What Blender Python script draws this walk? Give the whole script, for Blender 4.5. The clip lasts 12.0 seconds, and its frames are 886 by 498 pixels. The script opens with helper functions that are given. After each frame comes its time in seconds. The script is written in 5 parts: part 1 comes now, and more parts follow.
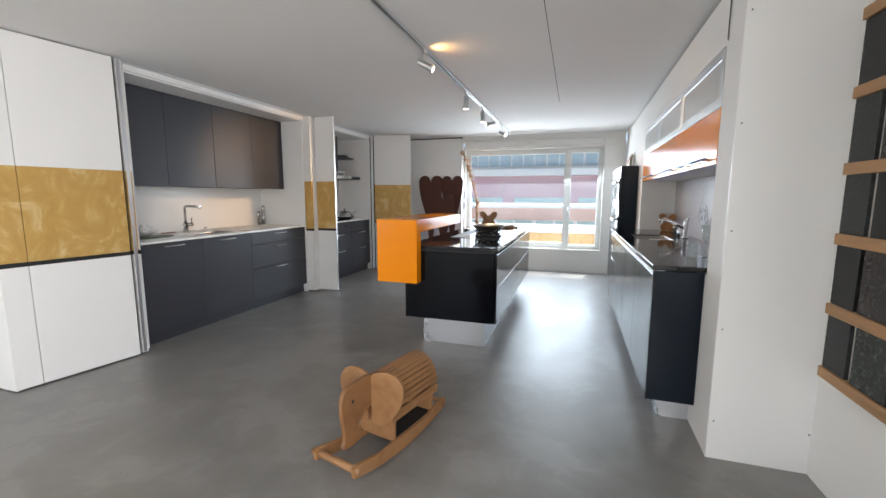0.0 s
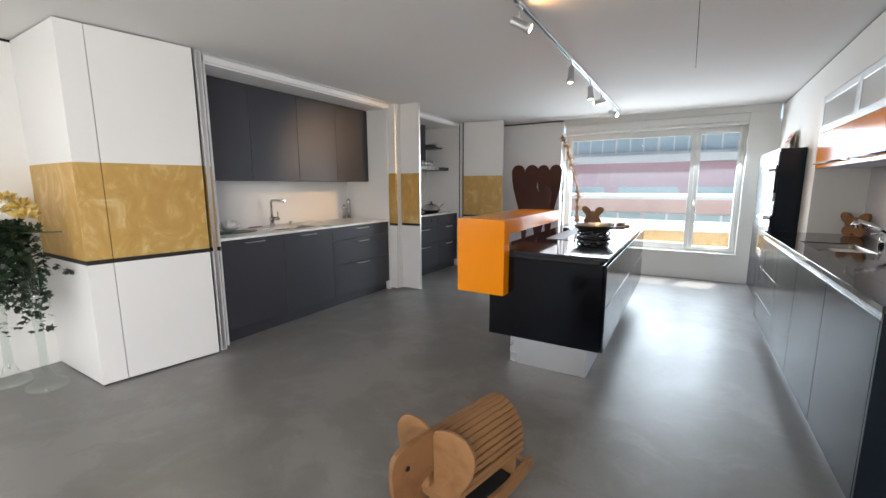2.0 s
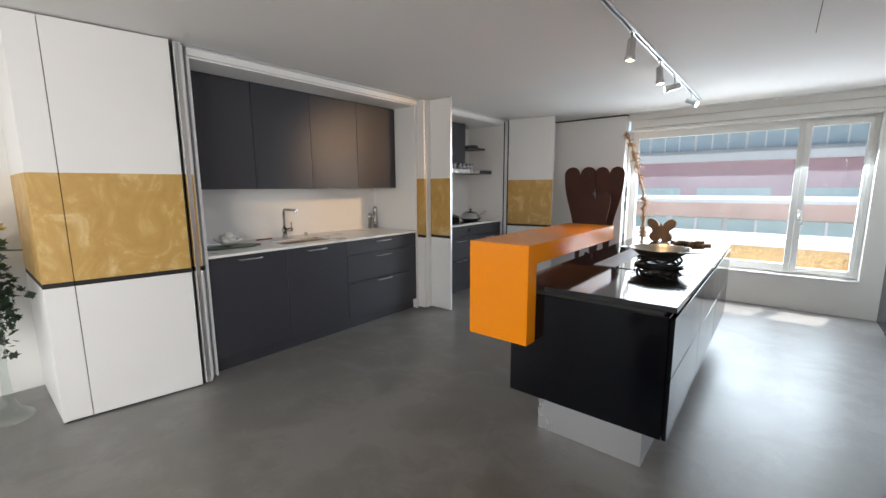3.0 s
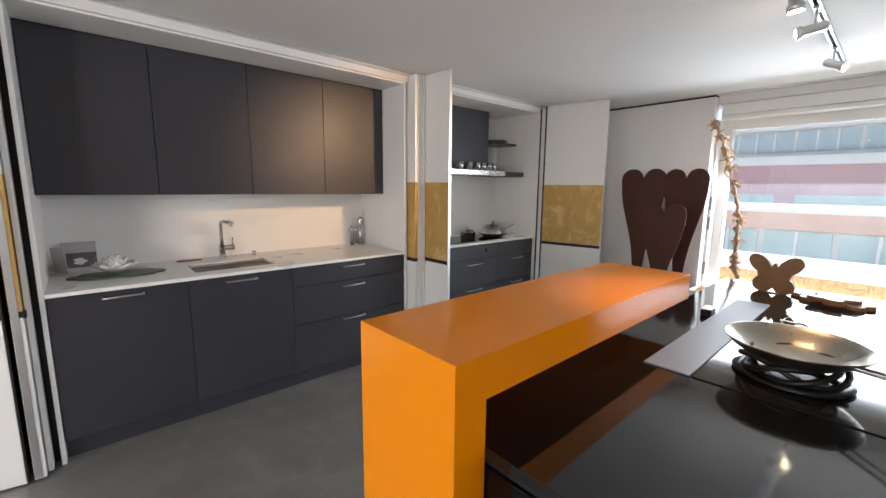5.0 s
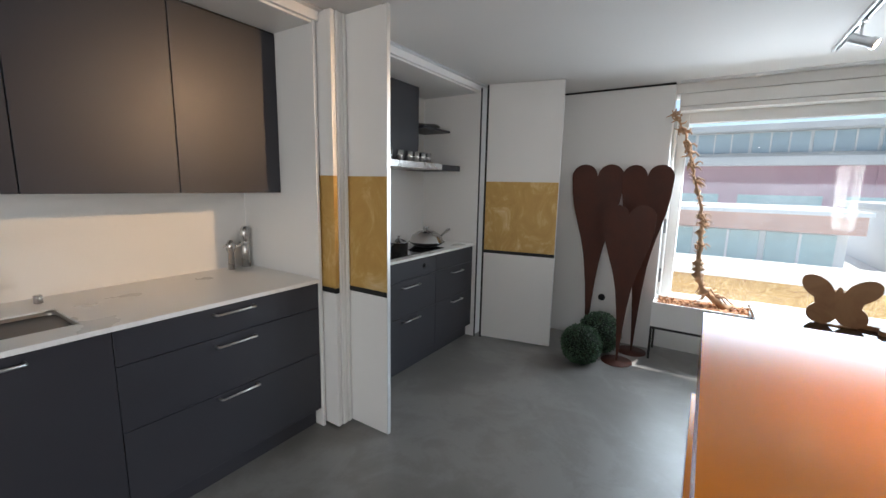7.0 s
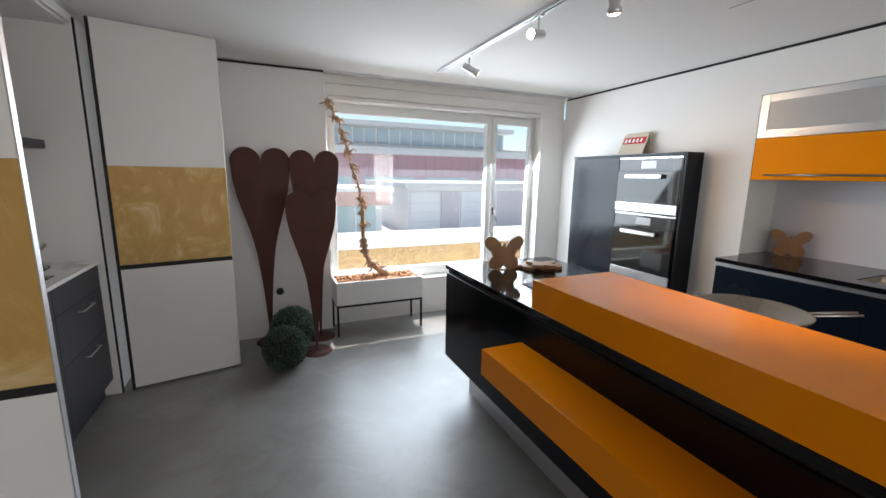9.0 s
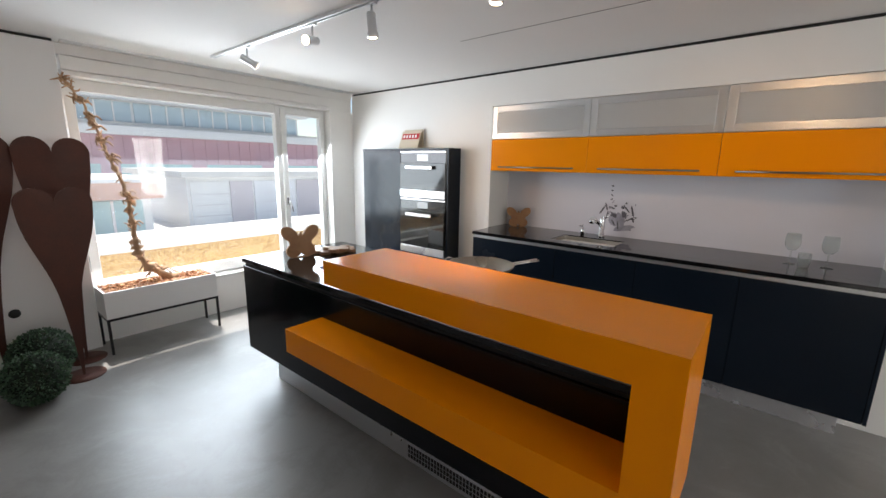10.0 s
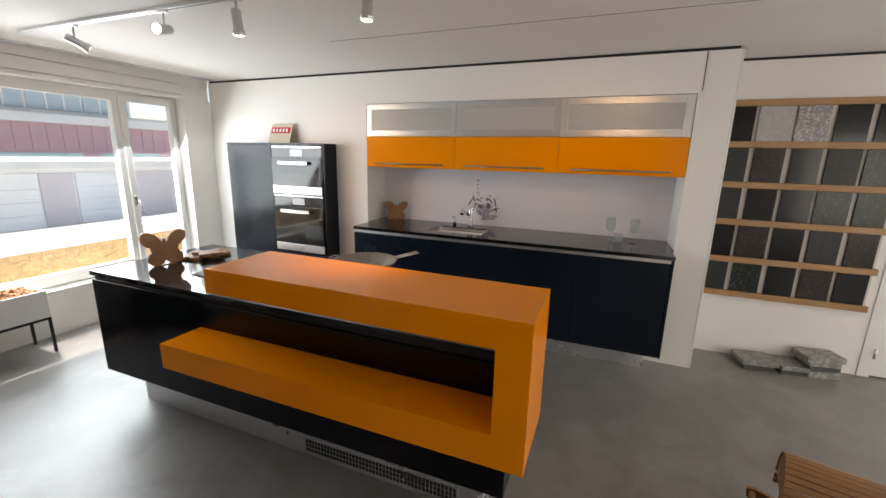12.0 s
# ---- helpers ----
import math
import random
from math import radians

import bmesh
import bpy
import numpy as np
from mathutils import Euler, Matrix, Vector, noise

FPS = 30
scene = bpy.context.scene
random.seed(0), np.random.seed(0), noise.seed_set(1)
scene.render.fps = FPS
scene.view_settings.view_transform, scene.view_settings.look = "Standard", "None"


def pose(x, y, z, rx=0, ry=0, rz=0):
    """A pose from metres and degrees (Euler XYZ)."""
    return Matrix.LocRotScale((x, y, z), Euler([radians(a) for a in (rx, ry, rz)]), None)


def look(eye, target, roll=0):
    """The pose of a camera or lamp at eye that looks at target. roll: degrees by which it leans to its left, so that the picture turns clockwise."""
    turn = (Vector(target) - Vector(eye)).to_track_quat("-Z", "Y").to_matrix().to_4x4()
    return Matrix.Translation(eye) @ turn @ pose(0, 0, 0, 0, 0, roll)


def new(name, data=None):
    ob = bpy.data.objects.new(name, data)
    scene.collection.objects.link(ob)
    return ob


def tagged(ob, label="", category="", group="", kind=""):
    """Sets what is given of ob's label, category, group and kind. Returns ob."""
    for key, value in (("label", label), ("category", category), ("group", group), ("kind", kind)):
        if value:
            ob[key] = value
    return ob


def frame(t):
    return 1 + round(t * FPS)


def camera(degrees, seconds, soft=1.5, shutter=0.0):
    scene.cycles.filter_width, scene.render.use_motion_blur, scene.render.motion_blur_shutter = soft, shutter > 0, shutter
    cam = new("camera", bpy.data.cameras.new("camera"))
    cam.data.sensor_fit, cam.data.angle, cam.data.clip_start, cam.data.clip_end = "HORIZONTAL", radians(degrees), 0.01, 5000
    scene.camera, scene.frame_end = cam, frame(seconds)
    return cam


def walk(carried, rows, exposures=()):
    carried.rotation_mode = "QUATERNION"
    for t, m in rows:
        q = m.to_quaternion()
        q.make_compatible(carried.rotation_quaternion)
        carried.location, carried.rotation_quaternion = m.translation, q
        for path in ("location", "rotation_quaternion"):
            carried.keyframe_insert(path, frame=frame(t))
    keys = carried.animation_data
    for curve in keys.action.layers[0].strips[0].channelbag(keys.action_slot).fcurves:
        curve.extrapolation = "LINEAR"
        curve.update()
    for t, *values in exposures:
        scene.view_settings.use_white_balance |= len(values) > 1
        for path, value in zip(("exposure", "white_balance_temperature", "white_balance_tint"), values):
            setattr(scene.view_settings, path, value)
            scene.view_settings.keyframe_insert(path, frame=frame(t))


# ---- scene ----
cam = camera(95.2, 12.0)
PATH = [
    (0, (0.529, 0.492, 1.323), (-0.076, 2.38, 1.063), 0.1),
    (0.5, (0.534, 0.513, 1.32), (-0.12, 2.383, 1.047), 0.1),
    (1, (0.532, 0.555, 1.321), (-0.22, 2.385, 1.03), 0.0),
    (1.5, (0.456, 0.74, 1.319), (-0.423, 2.51, 1.014), -0.1),
    (2, (0.354, 1.035, 1.359), (-0.662, 2.73, 1.049), -0.2),
    (2.5, (0.336, 1.435, 1.416), (-0.818, 3.04, 1.111), -0.4),
    (3, (0.253, 1.789, 1.425), (-1.007, 3.312, 1.12), -0.3),
    (3.2, (0.199, 1.939, 1.447), (-1.097, 3.431, 1.139), -0.3),
    (4.8, (-0.11, 2.999, 1.472), (-1.572, 4.329, 1.168), 0.4),
    (5, (-0.163, 3.12, 1.477), (-1.635, 4.44, 1.175), 0.6),
    (5.5, (-0.342, 3.398, 1.495), (-1.801, 4.735, 1.201), 0.9),
    (6, (-0.589, 3.522, 1.495), (-1.981, 4.929, 1.205), 1.2),
    (6.5, (-0.85, 3.618, 1.483), (-2.124, 5.131, 1.186), 1.1),
    (6.7, (-0.954, 3.643, 1.48), (-2.16, 5.209, 1.177), 1.1),
    (7.0, (-1.11, 3.648, 1.478), (-2.18, 5.3, 1.165), 1.15),
    (8.3, (-1.738, 3.876, 1.444), (-1.759, 5.846, 1.099), 1.4),
    (8.5, (-1.806, 3.912, 1.477), (-1.581, 5.868, 1.124), 1.3),
    (9, (-1.962, 3.869, 1.49), (-1.173, 5.671, 1.13), 0.9),
    (9.5, (-2.023, 3.729, 1.506), (-0.789, 5.257, 1.126), 0.9),
    (10, (-2.087, 3.563, 1.535), (-0.566, 4.797, 1.128), 1.0),
    (10.5, (-2.129, 3.502, 1.583), (-0.455, 4.511, 1.158), 1.2),
    (11, (-2.171, 3.514, 1.595), (-0.416, 4.366, 1.156), 1.3),
    (11.5, (-2.217, 3.503, 1.604), (-0.422, 4.265, 1.158), 1.3),
    (12, (-2.245, 3.498, 1.607), (-0.432, 4.215, 1.159), 1.3),
]
walk(cam, [(t, look(eye, target, roll)) for t, eye, target, roll in PATH], [(0.0, 0.74, 6300, 10), (2.0, 0.68, 6400, 10), (3.0, 0.63, 6450, 10), (5.0, 0.86, 6550, 12), (5.5, 0.85, 6550, 12), (6.5, 0.68, 6250, 9), (8.5, 0.42, 6400, 10), (9.5, 0.64, 6500, 11), (10.5, 0.62, 6750, 12), (12.0, 0.66, 7100, 13)])
# world and sun
world = bpy.data.worlds.new("sky")
scene.world = world
world.use_nodes = True
wn = world.node_tree.nodes
sky = wn.new("ShaderNodeTexSky")
sky.sky_type, sky.sun_disc = "NISHITA", False
sky.sun_elevation, sky.sun_rotation = radians(67), radians(16)
world.node_tree.links.new(sky.outputs[0], wn["Background"].inputs[0])
wn["Background"].inputs[1].default_value = 0.12
sun = new("sun", bpy.data.lights.new("sun", "SUN"))
sun.data.energy, sun.data.angle, sun.data.color = 4.2, radians(0.5), (1.0, 0.95, 0.87)
sun.matrix_world = look((0.9, 11.1, 10.0), (-0.3, 7.0, 0.0))


def area_lamp(name, eye, target, sx, sy, watts, colour=(1, 1, 1)):
    lamp = new(name, bpy.data.lights.new(name, "AREA"))
    lamp.data.shape, lamp.data.size, lamp.data.size_y = "RECTANGLE", sx, sy
    lamp.data.energy, lamp.data.color = watts, colour
    lamp.matrix_world = look(eye, target)
    return lamp


# daylight in the front and rear window openings
area_lamp("window_daylight", (-0.2, 8.2, 1.28), (-0.2, 4.0, -1.7), 2.35, 1.72, 84, (0.82, 0.91, 1.0))
area_lamp("rear_window_daylight", (-1.2, -2.93, 1.4), (-1.2, 2.0, 1.0), 3.4, 1.7, 16, (1.0, 0.98, 0.96))
# fill lamp in an added, unseen opening, brightens the left cabinets
area_lamp("added_side_fill", (1.79, -1.2, 1.33), (-3.0, -0.7, 1.1), 2.3, 1.6, 116, (1.0, 0.98, 0.95))

# second fill lamp, in an opening added out of view on the left
area_lamp("added_left_fill", (-3.93, -0.9, 1.33), (1.5, 0.2, 1.0), 2.3, 1.6, 38, (1.0, 0.98, 0.95))

# ---- materials ----


def material(name):
    m = bpy.data.materials.new(name)
    m.use_nodes = True
    return m, m.node_tree.nodes, m.node_tree.links, m.node_tree.nodes["Principled BSDF"]


def coords(n, l, scale=(1, 1, 1), source="Object"):
    tc, mp = n.new("ShaderNodeTexCoord"), n.new("ShaderNodeMapping")
    mp.inputs["Scale"].default_value = scale
    l.new(tc.outputs[source], mp.inputs[0])
    return mp.outputs[0]


def noise_tex(n, l, vec, scale, detail=4.0, rough=0.55, distort=0.0):
    t = n.new("ShaderNodeTexNoise")
    t.inputs["Scale"].default_value, t.inputs["Detail"].default_value = scale, detail
    t.inputs["Roughness"].default_value, t.inputs["Distortion"].default_value = rough, distort
    l.new(vec, t.inputs["Vector"])
    return t.outputs["Fac"]


def ramp(n, l, fac, stops):
    r = n.new("ShaderNodeValToRGB")
    e = r.color_ramp.elements
    e[0].position, e[0].color = stops[0][0], (*stops[0][1], 1)
    e[1].position, e[1].color = stops[-1][0], (*stops[-1][1], 1)
    for p, c in stops[1:-1]:
        e.new(p).color = (*c, 1)
    l.new(fac, r.inputs[0])
    return r.outputs[0]


def mapped(n, l, fac, a, b, lo=0.0, hi=1.0):
    r = n.new("ShaderNodeMapRange")
    for k, v in zip(("From Min", "From Max", "To Min", "To Max"), (lo, hi, a, b)):
        r.inputs[k].default_value = v
    l.new(fac, r.inputs[0])
    return r.outputs[0]


def relief(n, l, fac, bsdf, strength, distance=0.002):
    b = n.new("ShaderNodeBump")
    b.inputs["Strength"].default_value, b.inputs["Distance"].default_value = strength, distance
    l.new(fac, b.inputs["Height"])
    l.new(b.outputs[0], bsdf.inputs["Normal"])


def coat(name, colour, rough=0.5, metal=0.0, vary=0.06, big=1.5, fine=120.0, bump=0.08, spec=0.5, scale=(1, 1, 1), clear=0.0, gloss=0.055):
    """A painted, lacquered or metal surface with two scales of variation in colour and gloss."""
    m, n, l, b = material(name)
    v = coords(n, l, scale)
    a, f = noise_tex(n, l, v, big, 5), noise_tex(n, l, v, fine, 3)
    mix = n.new("ShaderNodeMath")
    mix.operation = "MULTIPLY_ADD"
    mix.inputs[1].default_value = 0.35
    l.new(f, mix.inputs[0])
    l.new(a, mix.inputs[2])
    lo = tuple(max(0.0, c * (1 - vary)) for c in colour)
    hi = tuple(min(1.0, c * (1 + vary)) for c in colour)
    l.new(ramp(n, l, mix.outputs[0], [(0.35, lo), (0.95, hi)]), b.inputs["Base Color"])
    l.new(mapped(n, l, a, max(0.02, rough - gloss), min(1, rough + gloss), 0.3, 0.7), b.inputs["Roughness"])
    b.inputs["Metallic"].default_value = metal
    b.inputs["Specular IOR Level"].default_value = spec
    b.inputs["Coat Weight"].default_value = clear
    b.inputs["Coat Roughness"].default_value = 0.05
    relief(n, l, f, b, bump, 0.0006)
    return m


def wood(name, dark, light, scale=(1, 1, 14), rough=0.5, grain=9.0):
    m, n, l, b = material(name)
    v = coords(n, l, scale)
    w = noise_tex(n, l, v, grain, 8, 0.6, 0.6)
    g = noise_tex(n, l, v, grain * 7, 4, 0.7)
    l.new(ramp(n, l, w, [(0.3, dark), (0.52, light), (0.72, tuple(0.8 * x + 0.2 * y for x, y in zip(light, dark)))]), b.inputs["Base Color"])
    l.new(mapped(n, l, g, rough - 0.08, rough + 0.1), b.inputs["Roughness"])
    relief(n, l, g, b, 0.2, 0.001)
    return m


def clear_glass(name, colour=(1, 1, 1), rough=0.0, clear=1.0):
    m, n, l, b = material(name)
    b.inputs["Base Color"].default_value = (*colour, 1)
    b.inputs["Roughness"].default_value, b.inputs["Transmission Weight"].default_value = rough, clear
    b.inputs["IOR"].default_value = 1.45
    return m


def thin_pane(name, lo, hi):
    """Window glass: lets the view through, with a faint mirror and a translucent layer that paints in glare haze."""
    m, n, l, b = material(name)
    n.remove(b)
    t, g, f, x = n.new("ShaderNodeBsdfTransparent"), n.new("ShaderNodeBsdfGlossy"), n.new("ShaderNodeLayerWeight"), n.new("ShaderNodeMixShader")
    g.inputs["Roughness"].default_value = 0.01
    t.inputs[0].default_value = (0.96, 0.98, 0.97, 1)
    d, y = n.new("ShaderNodeBsdfTranslucent"), n.new("ShaderNodeMixShader")
    veil = noise_tex(n, l, coords(n, l), 3.0, 5)
    l.new(mapped(n, l, veil, lo, hi, 0.3, 0.7), y.inputs[0])
    l.new(t.outputs[0], y.inputs[1])
    l.new(d.outputs[0], y.inputs[2])
    steep = n.new("ShaderNodeMath")
    steep.operation = "POWER"
    steep.inputs[1].default_value = 4.0
    l.new(f.outputs["Facing"], steep.inputs[0])
    l.new(mapped(n, l, steep.outputs[0], 0.022, 0.85), x.inputs[0])
    l.new(y.outputs[0], x.inputs[1])
    l.new(g.outputs[0], x.inputs[2])
    l.new(x.outputs[0], n["Material Output"].inputs[0])
    return m


def glow(name, colour, strength):
    m, n, l, b = material(name)
    b.inputs["Emission Color"].default_value, b.inputs["Emission Strength"].default_value = (*colour, 1), strength
    b.inputs["Base Color"].default_value = (*colour, 1)
    return m


def floor_material():
    m, n, l, b = material("smoothed_concrete")
    v = coords(n, l)
    cloud = noise_tex(n, l, v, 1.1, 6, 0.6, 0.5)
    blot = noise_tex(n, l, v, 3.6, 8, 0.62, 0.8)
    fine = noise_tex(n, l, v, 60, 4, 0.6)
    add = n.new("ShaderNodeMath")
    add.operation = "MULTIPLY_ADD"
    add.inputs[1].default_value = 0.7
    l.new(blot, add.inputs[0])
    l.new(cloud, add.inputs[2])
    add2 = n.new("ShaderNodeMath")
    add2.operation = "MULTIPLY_ADD"
    add2.inputs[1].default_value = 0.12
    l.new(fine, add2.inputs[0])
    l.new(add.outputs[0], add2.inputs[2])
    l.new(ramp(n, l, add2.outputs[0], [(0.62, (0.14, 0.133, 0.125)), (0.9, (0.186, 0.178, 0.169)), (1.0, (0.225, 0.217, 0.208))]), b.inputs["Base Color"])
    fields = n.new("ShaderNodeTexBrick")
    for key, val in (("Scale", 1.0), ("Mortar Size", 0.0), ("Brick Width", 0.92), ("Row Height", 0.46), ("Color1", (0, 0, 0, 1)), ("Color2", (1, 1, 1, 1))):
        fields.inputs[key].default_value = val
    l.new(coords(n, l), fields.inputs["Vector"])
    gloss = n.new("ShaderNodeMath")
    gloss.operation = "MULTIPLY_ADD"
    gloss.inputs[1].default_value = 0.22
    l.new(fields.outputs["Color"], gloss.inputs[0])
    l.new(blot, gloss.inputs[2])
    l.new(mapped(n, l, gloss.outputs[0], 0.32, 0.45, 0.3, 0.85), b.inputs["Roughness"])
    b.inputs["Specular IOR Level"].default_value = 1.0
    relief(n, l, fine, b, 0.06, 0.0008)
    return m


def gold_material():
    m, n, l, b = material("gold_stucco")
    v = coords(n, l, (1, 1, 0.8))
    warp = noise_tex(n, l, v, 2.2, 3, 0.5, 1.5)
    strokes = noise_tex(n, l, v, 4.2, 6, 0.62, 1.9)
    fine = noise_tex(n, l, v, 45, 3, 0.6, 1.0)
    l.new(ramp(n, l, strokes, [(0.34, (0.49, 0.29, 0.075)), (0.52, (0.55, 0.34, 0.1)), (0.62, (0.64, 0.45, 0.19)), (0.72, (0.72, 0.57, 0.33))]), b.inputs["Base Color"])
    l.new(mapped(n, l, warp, 0.36, 0.55, 0.3, 0.7), b.inputs["Roughness"])
    b.inputs["Metallic"].default_value = 0.1
    relief(n, l, fine, b, 0.08, 0.001)
    return m


def speckle(name, dark, light, scale, amount=0.6, rough=0.12, spec=0.5):
    m, n, l, b = material(name)
    v = coords(n, l)
    a, c = noise_tex(n, l, v, scale, 3, 0.7), noise_tex(n, l, v, scale * 0.2, 4)
    mx = n.new("ShaderNodeMath")
    mx.operation = "MULTIPLY_ADD"
    mx.inputs[1].default_value = 0.3
    l.new(c, mx.inputs[0])
    l.new(a, mx.inputs[2])
    l.new(ramp(n, l, mx.outputs[0], [(amount, dark), (amount + 0.14, light)]), b.inputs["Base Color"])
    l.new(mapped(n, l, c, rough - 0.04, rough + 0.05, 0.3, 0.7), b.inputs["Roughness"])
    b.inputs["Specular IOR Level"].default_value = spec
    return m


def chipboard_material():
    """Strand board: long pale and dark flakes that cross one another."""
    m, n, l, b = material("strand_board")
    wide = noise_tex(n, l, coords(n, l, (1, 1, 3.2)), 13, 5, 0.7, 1.2)
    steep = noise_tex(n, l, coords(n, l, (3.0, 1, 1.1)), 11, 5, 0.7, 1.6)
    pick = noise_tex(n, l, coords(n, l), 16, 2, 0.5, 0.8)
    mx = n.new("ShaderNodeMix")
    l.new(mapped(n, l, pick, 0.0, 1.0, 0.46, 0.54), mx.inputs[0])
    l.new(wide, mx.inputs[2])
    l.new(steep, mx.inputs[3])
    l.new(ramp(n, l, mx.outputs[0], [(0.32, (0.24, 0.12, 0.04)), (0.48, (0.45, 0.26, 0.09)), (0.66, (0.62, 0.43, 0.2))]), b.inputs["Base Color"])
    b.inputs["Roughness"].default_value = 0.8
    relief(n, l, mx.outputs[0], b, 0.3, 0.004)
    return m


WHITE = coat("white_lacquer", (0.8, 0.79, 0.775), 0.42, vary=0.02)
WALL = coat("white_wall_paint", (0.8, 0.785, 0.755), 0.75, vary=0.025, fine=260, bump=0.2)
CEILING = coat("ceiling_paint", (0.76, 0.75, 0.735), 0.85, vary=0.03, big=0.8, bump=0.12)
FLOOR = floor_material()
ANTHRACITE = coat("anthracite_laminate", (0.033, 0.033, 0.041), 0.42, vary=0.08, fine=300, bump=0.12)
BLACK = coat("black_lacquer", (0.0025, 0.003, 0.005), 0.14, vary=0.2, bump=0.0, spec=0.28)
NAVY = coat("blue_black_lacquer", (0.0055, 0.0095, 0.016), 0.22, vary=0.2, bump=0.0, spec=0.24)
GRANITE = speckle("black_granite", (0.006, 0.006, 0.007), (0.03, 0.03, 0.032), 220, 0.78, 0.07, 0.62)
ORANGE = coat("orange_lacquer", (0.87, 0.27, 0.002), 0.17, vary=0.02, bump=0.0, spec=0.22, gloss=0.006)
GOLD = gold_material()
# one black for real trim strips and for shade painted into gaps
SHADOW_GAP = coat("black_trim_and_shade", (0.012, 0.012, 0.012), 0.7)
STEEL = coat("brushed_steel", (0.56, 0.55, 0.54), 0.28, metal=1.0, vary=0.08, fine=200, bump=0.03)
SINK_STEEL = coat("satin_sink_steel", (0.36, 0.34, 0.31), 0.32, metal=1.0, vary=0.08, fine=200, bump=0.03)
CHROME = coat("chrome", (0.75, 0.75, 0.76), 0.08, metal=1.0, vary=0.03, bump=0.0)
ALU = coat("aluminium", (0.66, 0.67, 0.68), 0.35, metal=0.9, vary=0.05)
PLINTH = coat("white_aluminium_plinth", (0.7, 0.71, 0.74), 0.3, metal=0.8, vary=0.04)
COMPOSITE = coat("white_composite", (0.84, 0.83, 0.81), 0.3, vary=0.02)
SPLASH = coat("lilac_white_glass", (0.66, 0.65, 0.7), 0.2, vary=0.02, clear=0.5)
BEECH = wood("beech", (0.205, 0.094, 0.035), (0.29, 0.147, 0.06), (1, 1, 1), 0.45, 7)
BEECH_DARK = wood("smoked_beech", (0.17, 0.075, 0.028), (0.23, 0.108, 0.042), (1, 1, 1), 0.5, 7)
OAK = wood("oak_strip", (0.28, 0.145, 0.062), (0.39, 0.215, 0.095), (6, 0.6, 6), 0.5, 6)
RUST = coat("rusted_steel", (0.068, 0.017, 0.008), 0.62, metal=0.1, vary=0.35, big=5, fine=90, bump=0.3)
FRAME_PAINT = coat("window_frame_paint", (0.74, 0.74, 0.72), 0.4, vary=0.02)
PANE = thin_pane("window_glass", 0.013, 0.024)
VASE_GLASS = thin_pane("vase_glass", 0.012, 0.03)
GOBLET = thin_pane("goblet_glass", 0.06, 0.12)
FROSTED = clear_glass("frosted_glass", (0.74, 0.73, 0.71), 0.3, 0.45)
OVEN_GLASS = coat("oven_glass", (0.012, 0.012, 0.012), 0.04, vary=0.1, bump=0.0, spec=0.5)
BLACK_METAL = coat("black_metal", (0.02, 0.02, 0.02), 0.35, metal=0.6)
DARK_STEEL = coat("grey_steel", (0.2, 0.2, 0.2), 0.35, metal=0.9)
EXTRACTOR = coat("extractor_glass", (0.16, 0.2, 0.27), 0.5, metal=0.0, vary=0.04, bump=0.0)
STRAND = chipboard_material()
BULB = glow("lamp_glow", (1.0, 0.78, 0.5), 30.0)

# ---- building helpers ----
ORIGIN = {}


def box(x0, x1, y0, y1, z0, z1, bevel=0.002):
    bm = bmesh.new()
    bmesh.ops.create_cube(bm, size=1, matrix=Matrix.Translation(((x0 + x1) / 2, (y0 + y1) / 2, (z0 + z1) / 2)) @ Matrix.Diagonal((x1 - x0, y1 - y0, z1 - z0, 1)))
    b = min(bevel, 0.3 * min(x1 - x0, y1 - y0, z1 - z0))
    if b > 0.0004:
        bmesh.ops.bevel(bm, geom=bm.edges[:], offset=b, segments=1, affect="EDGES", profile=0.5)
    return bm


def join(*bms):
    """One bmesh out of several."""
    out = bmesh.new()
    for bm in bms:
        me = bpy.data.meshes.new("piece")
        bm.to_mesh(me)
        bm.free()
        out.from_mesh(me)
        bpy.data.meshes.remove(me)
    return out


def moved(bm, m):
    bmesh.ops.transform(bm, matrix=m, verts=bm.verts)
    return bm


def rounded(points, steps=4):
    """A closed outline made smooth through its points."""
    out, n = [], len(points)
    for i in range(n):
        p0, p1, p2, p3 = (Vector(points[(i + k) % n]) for k in (-1, 0, 1, 2))
        for j in range(steps):
            u = j / steps
            q = 0.5 * (2 * p1 + (p2 - p0) * u + (2 * p0 - 5 * p1 + 4 * p2 - p3) * u * u + (3 * p1 - p0 - 3 * p2 + p3) * u ** 3)
            out.append((q.x, q.y))
    return out


def prism(points, h0, h1, axis="z", bevel=0.0):
    """A plan outline drawn up between two heights along an axis."""
    bm = bmesh.new()
    place = {"z": lambda a, b, h: (a, b, h), "y": lambda a, b, h: (a, h, b), "x": lambda a, b, h: (h, a, b)}[axis]
    lo = [bm.verts.new(place(a, b, h0)) for a, b in points]
    hi = [bm.verts.new(place(a, b, h1)) for a, b in points]
    k = len(points)
    bm.faces.new(lo), bm.faces.new(hi)
    for i in range(k):
        bm.faces.new((lo[i], lo[(i + 1) % k], hi[(i + 1) % k], hi[i]))
    bmesh.ops.recalc_face_normals(bm, faces=bm.faces)
    if bevel:
        caps = [e for e in bm.edges if abs(along(e.verts[0], axis) - along(e.verts[1], axis)) < 1e-6]
        bmesh.ops.bevel(bm, geom=caps, offset=bevel, segments=2, affect="EDGES", profile=0.5)
    return bm


def along(v, axis):
    return v.co["xyz".index(axis)]


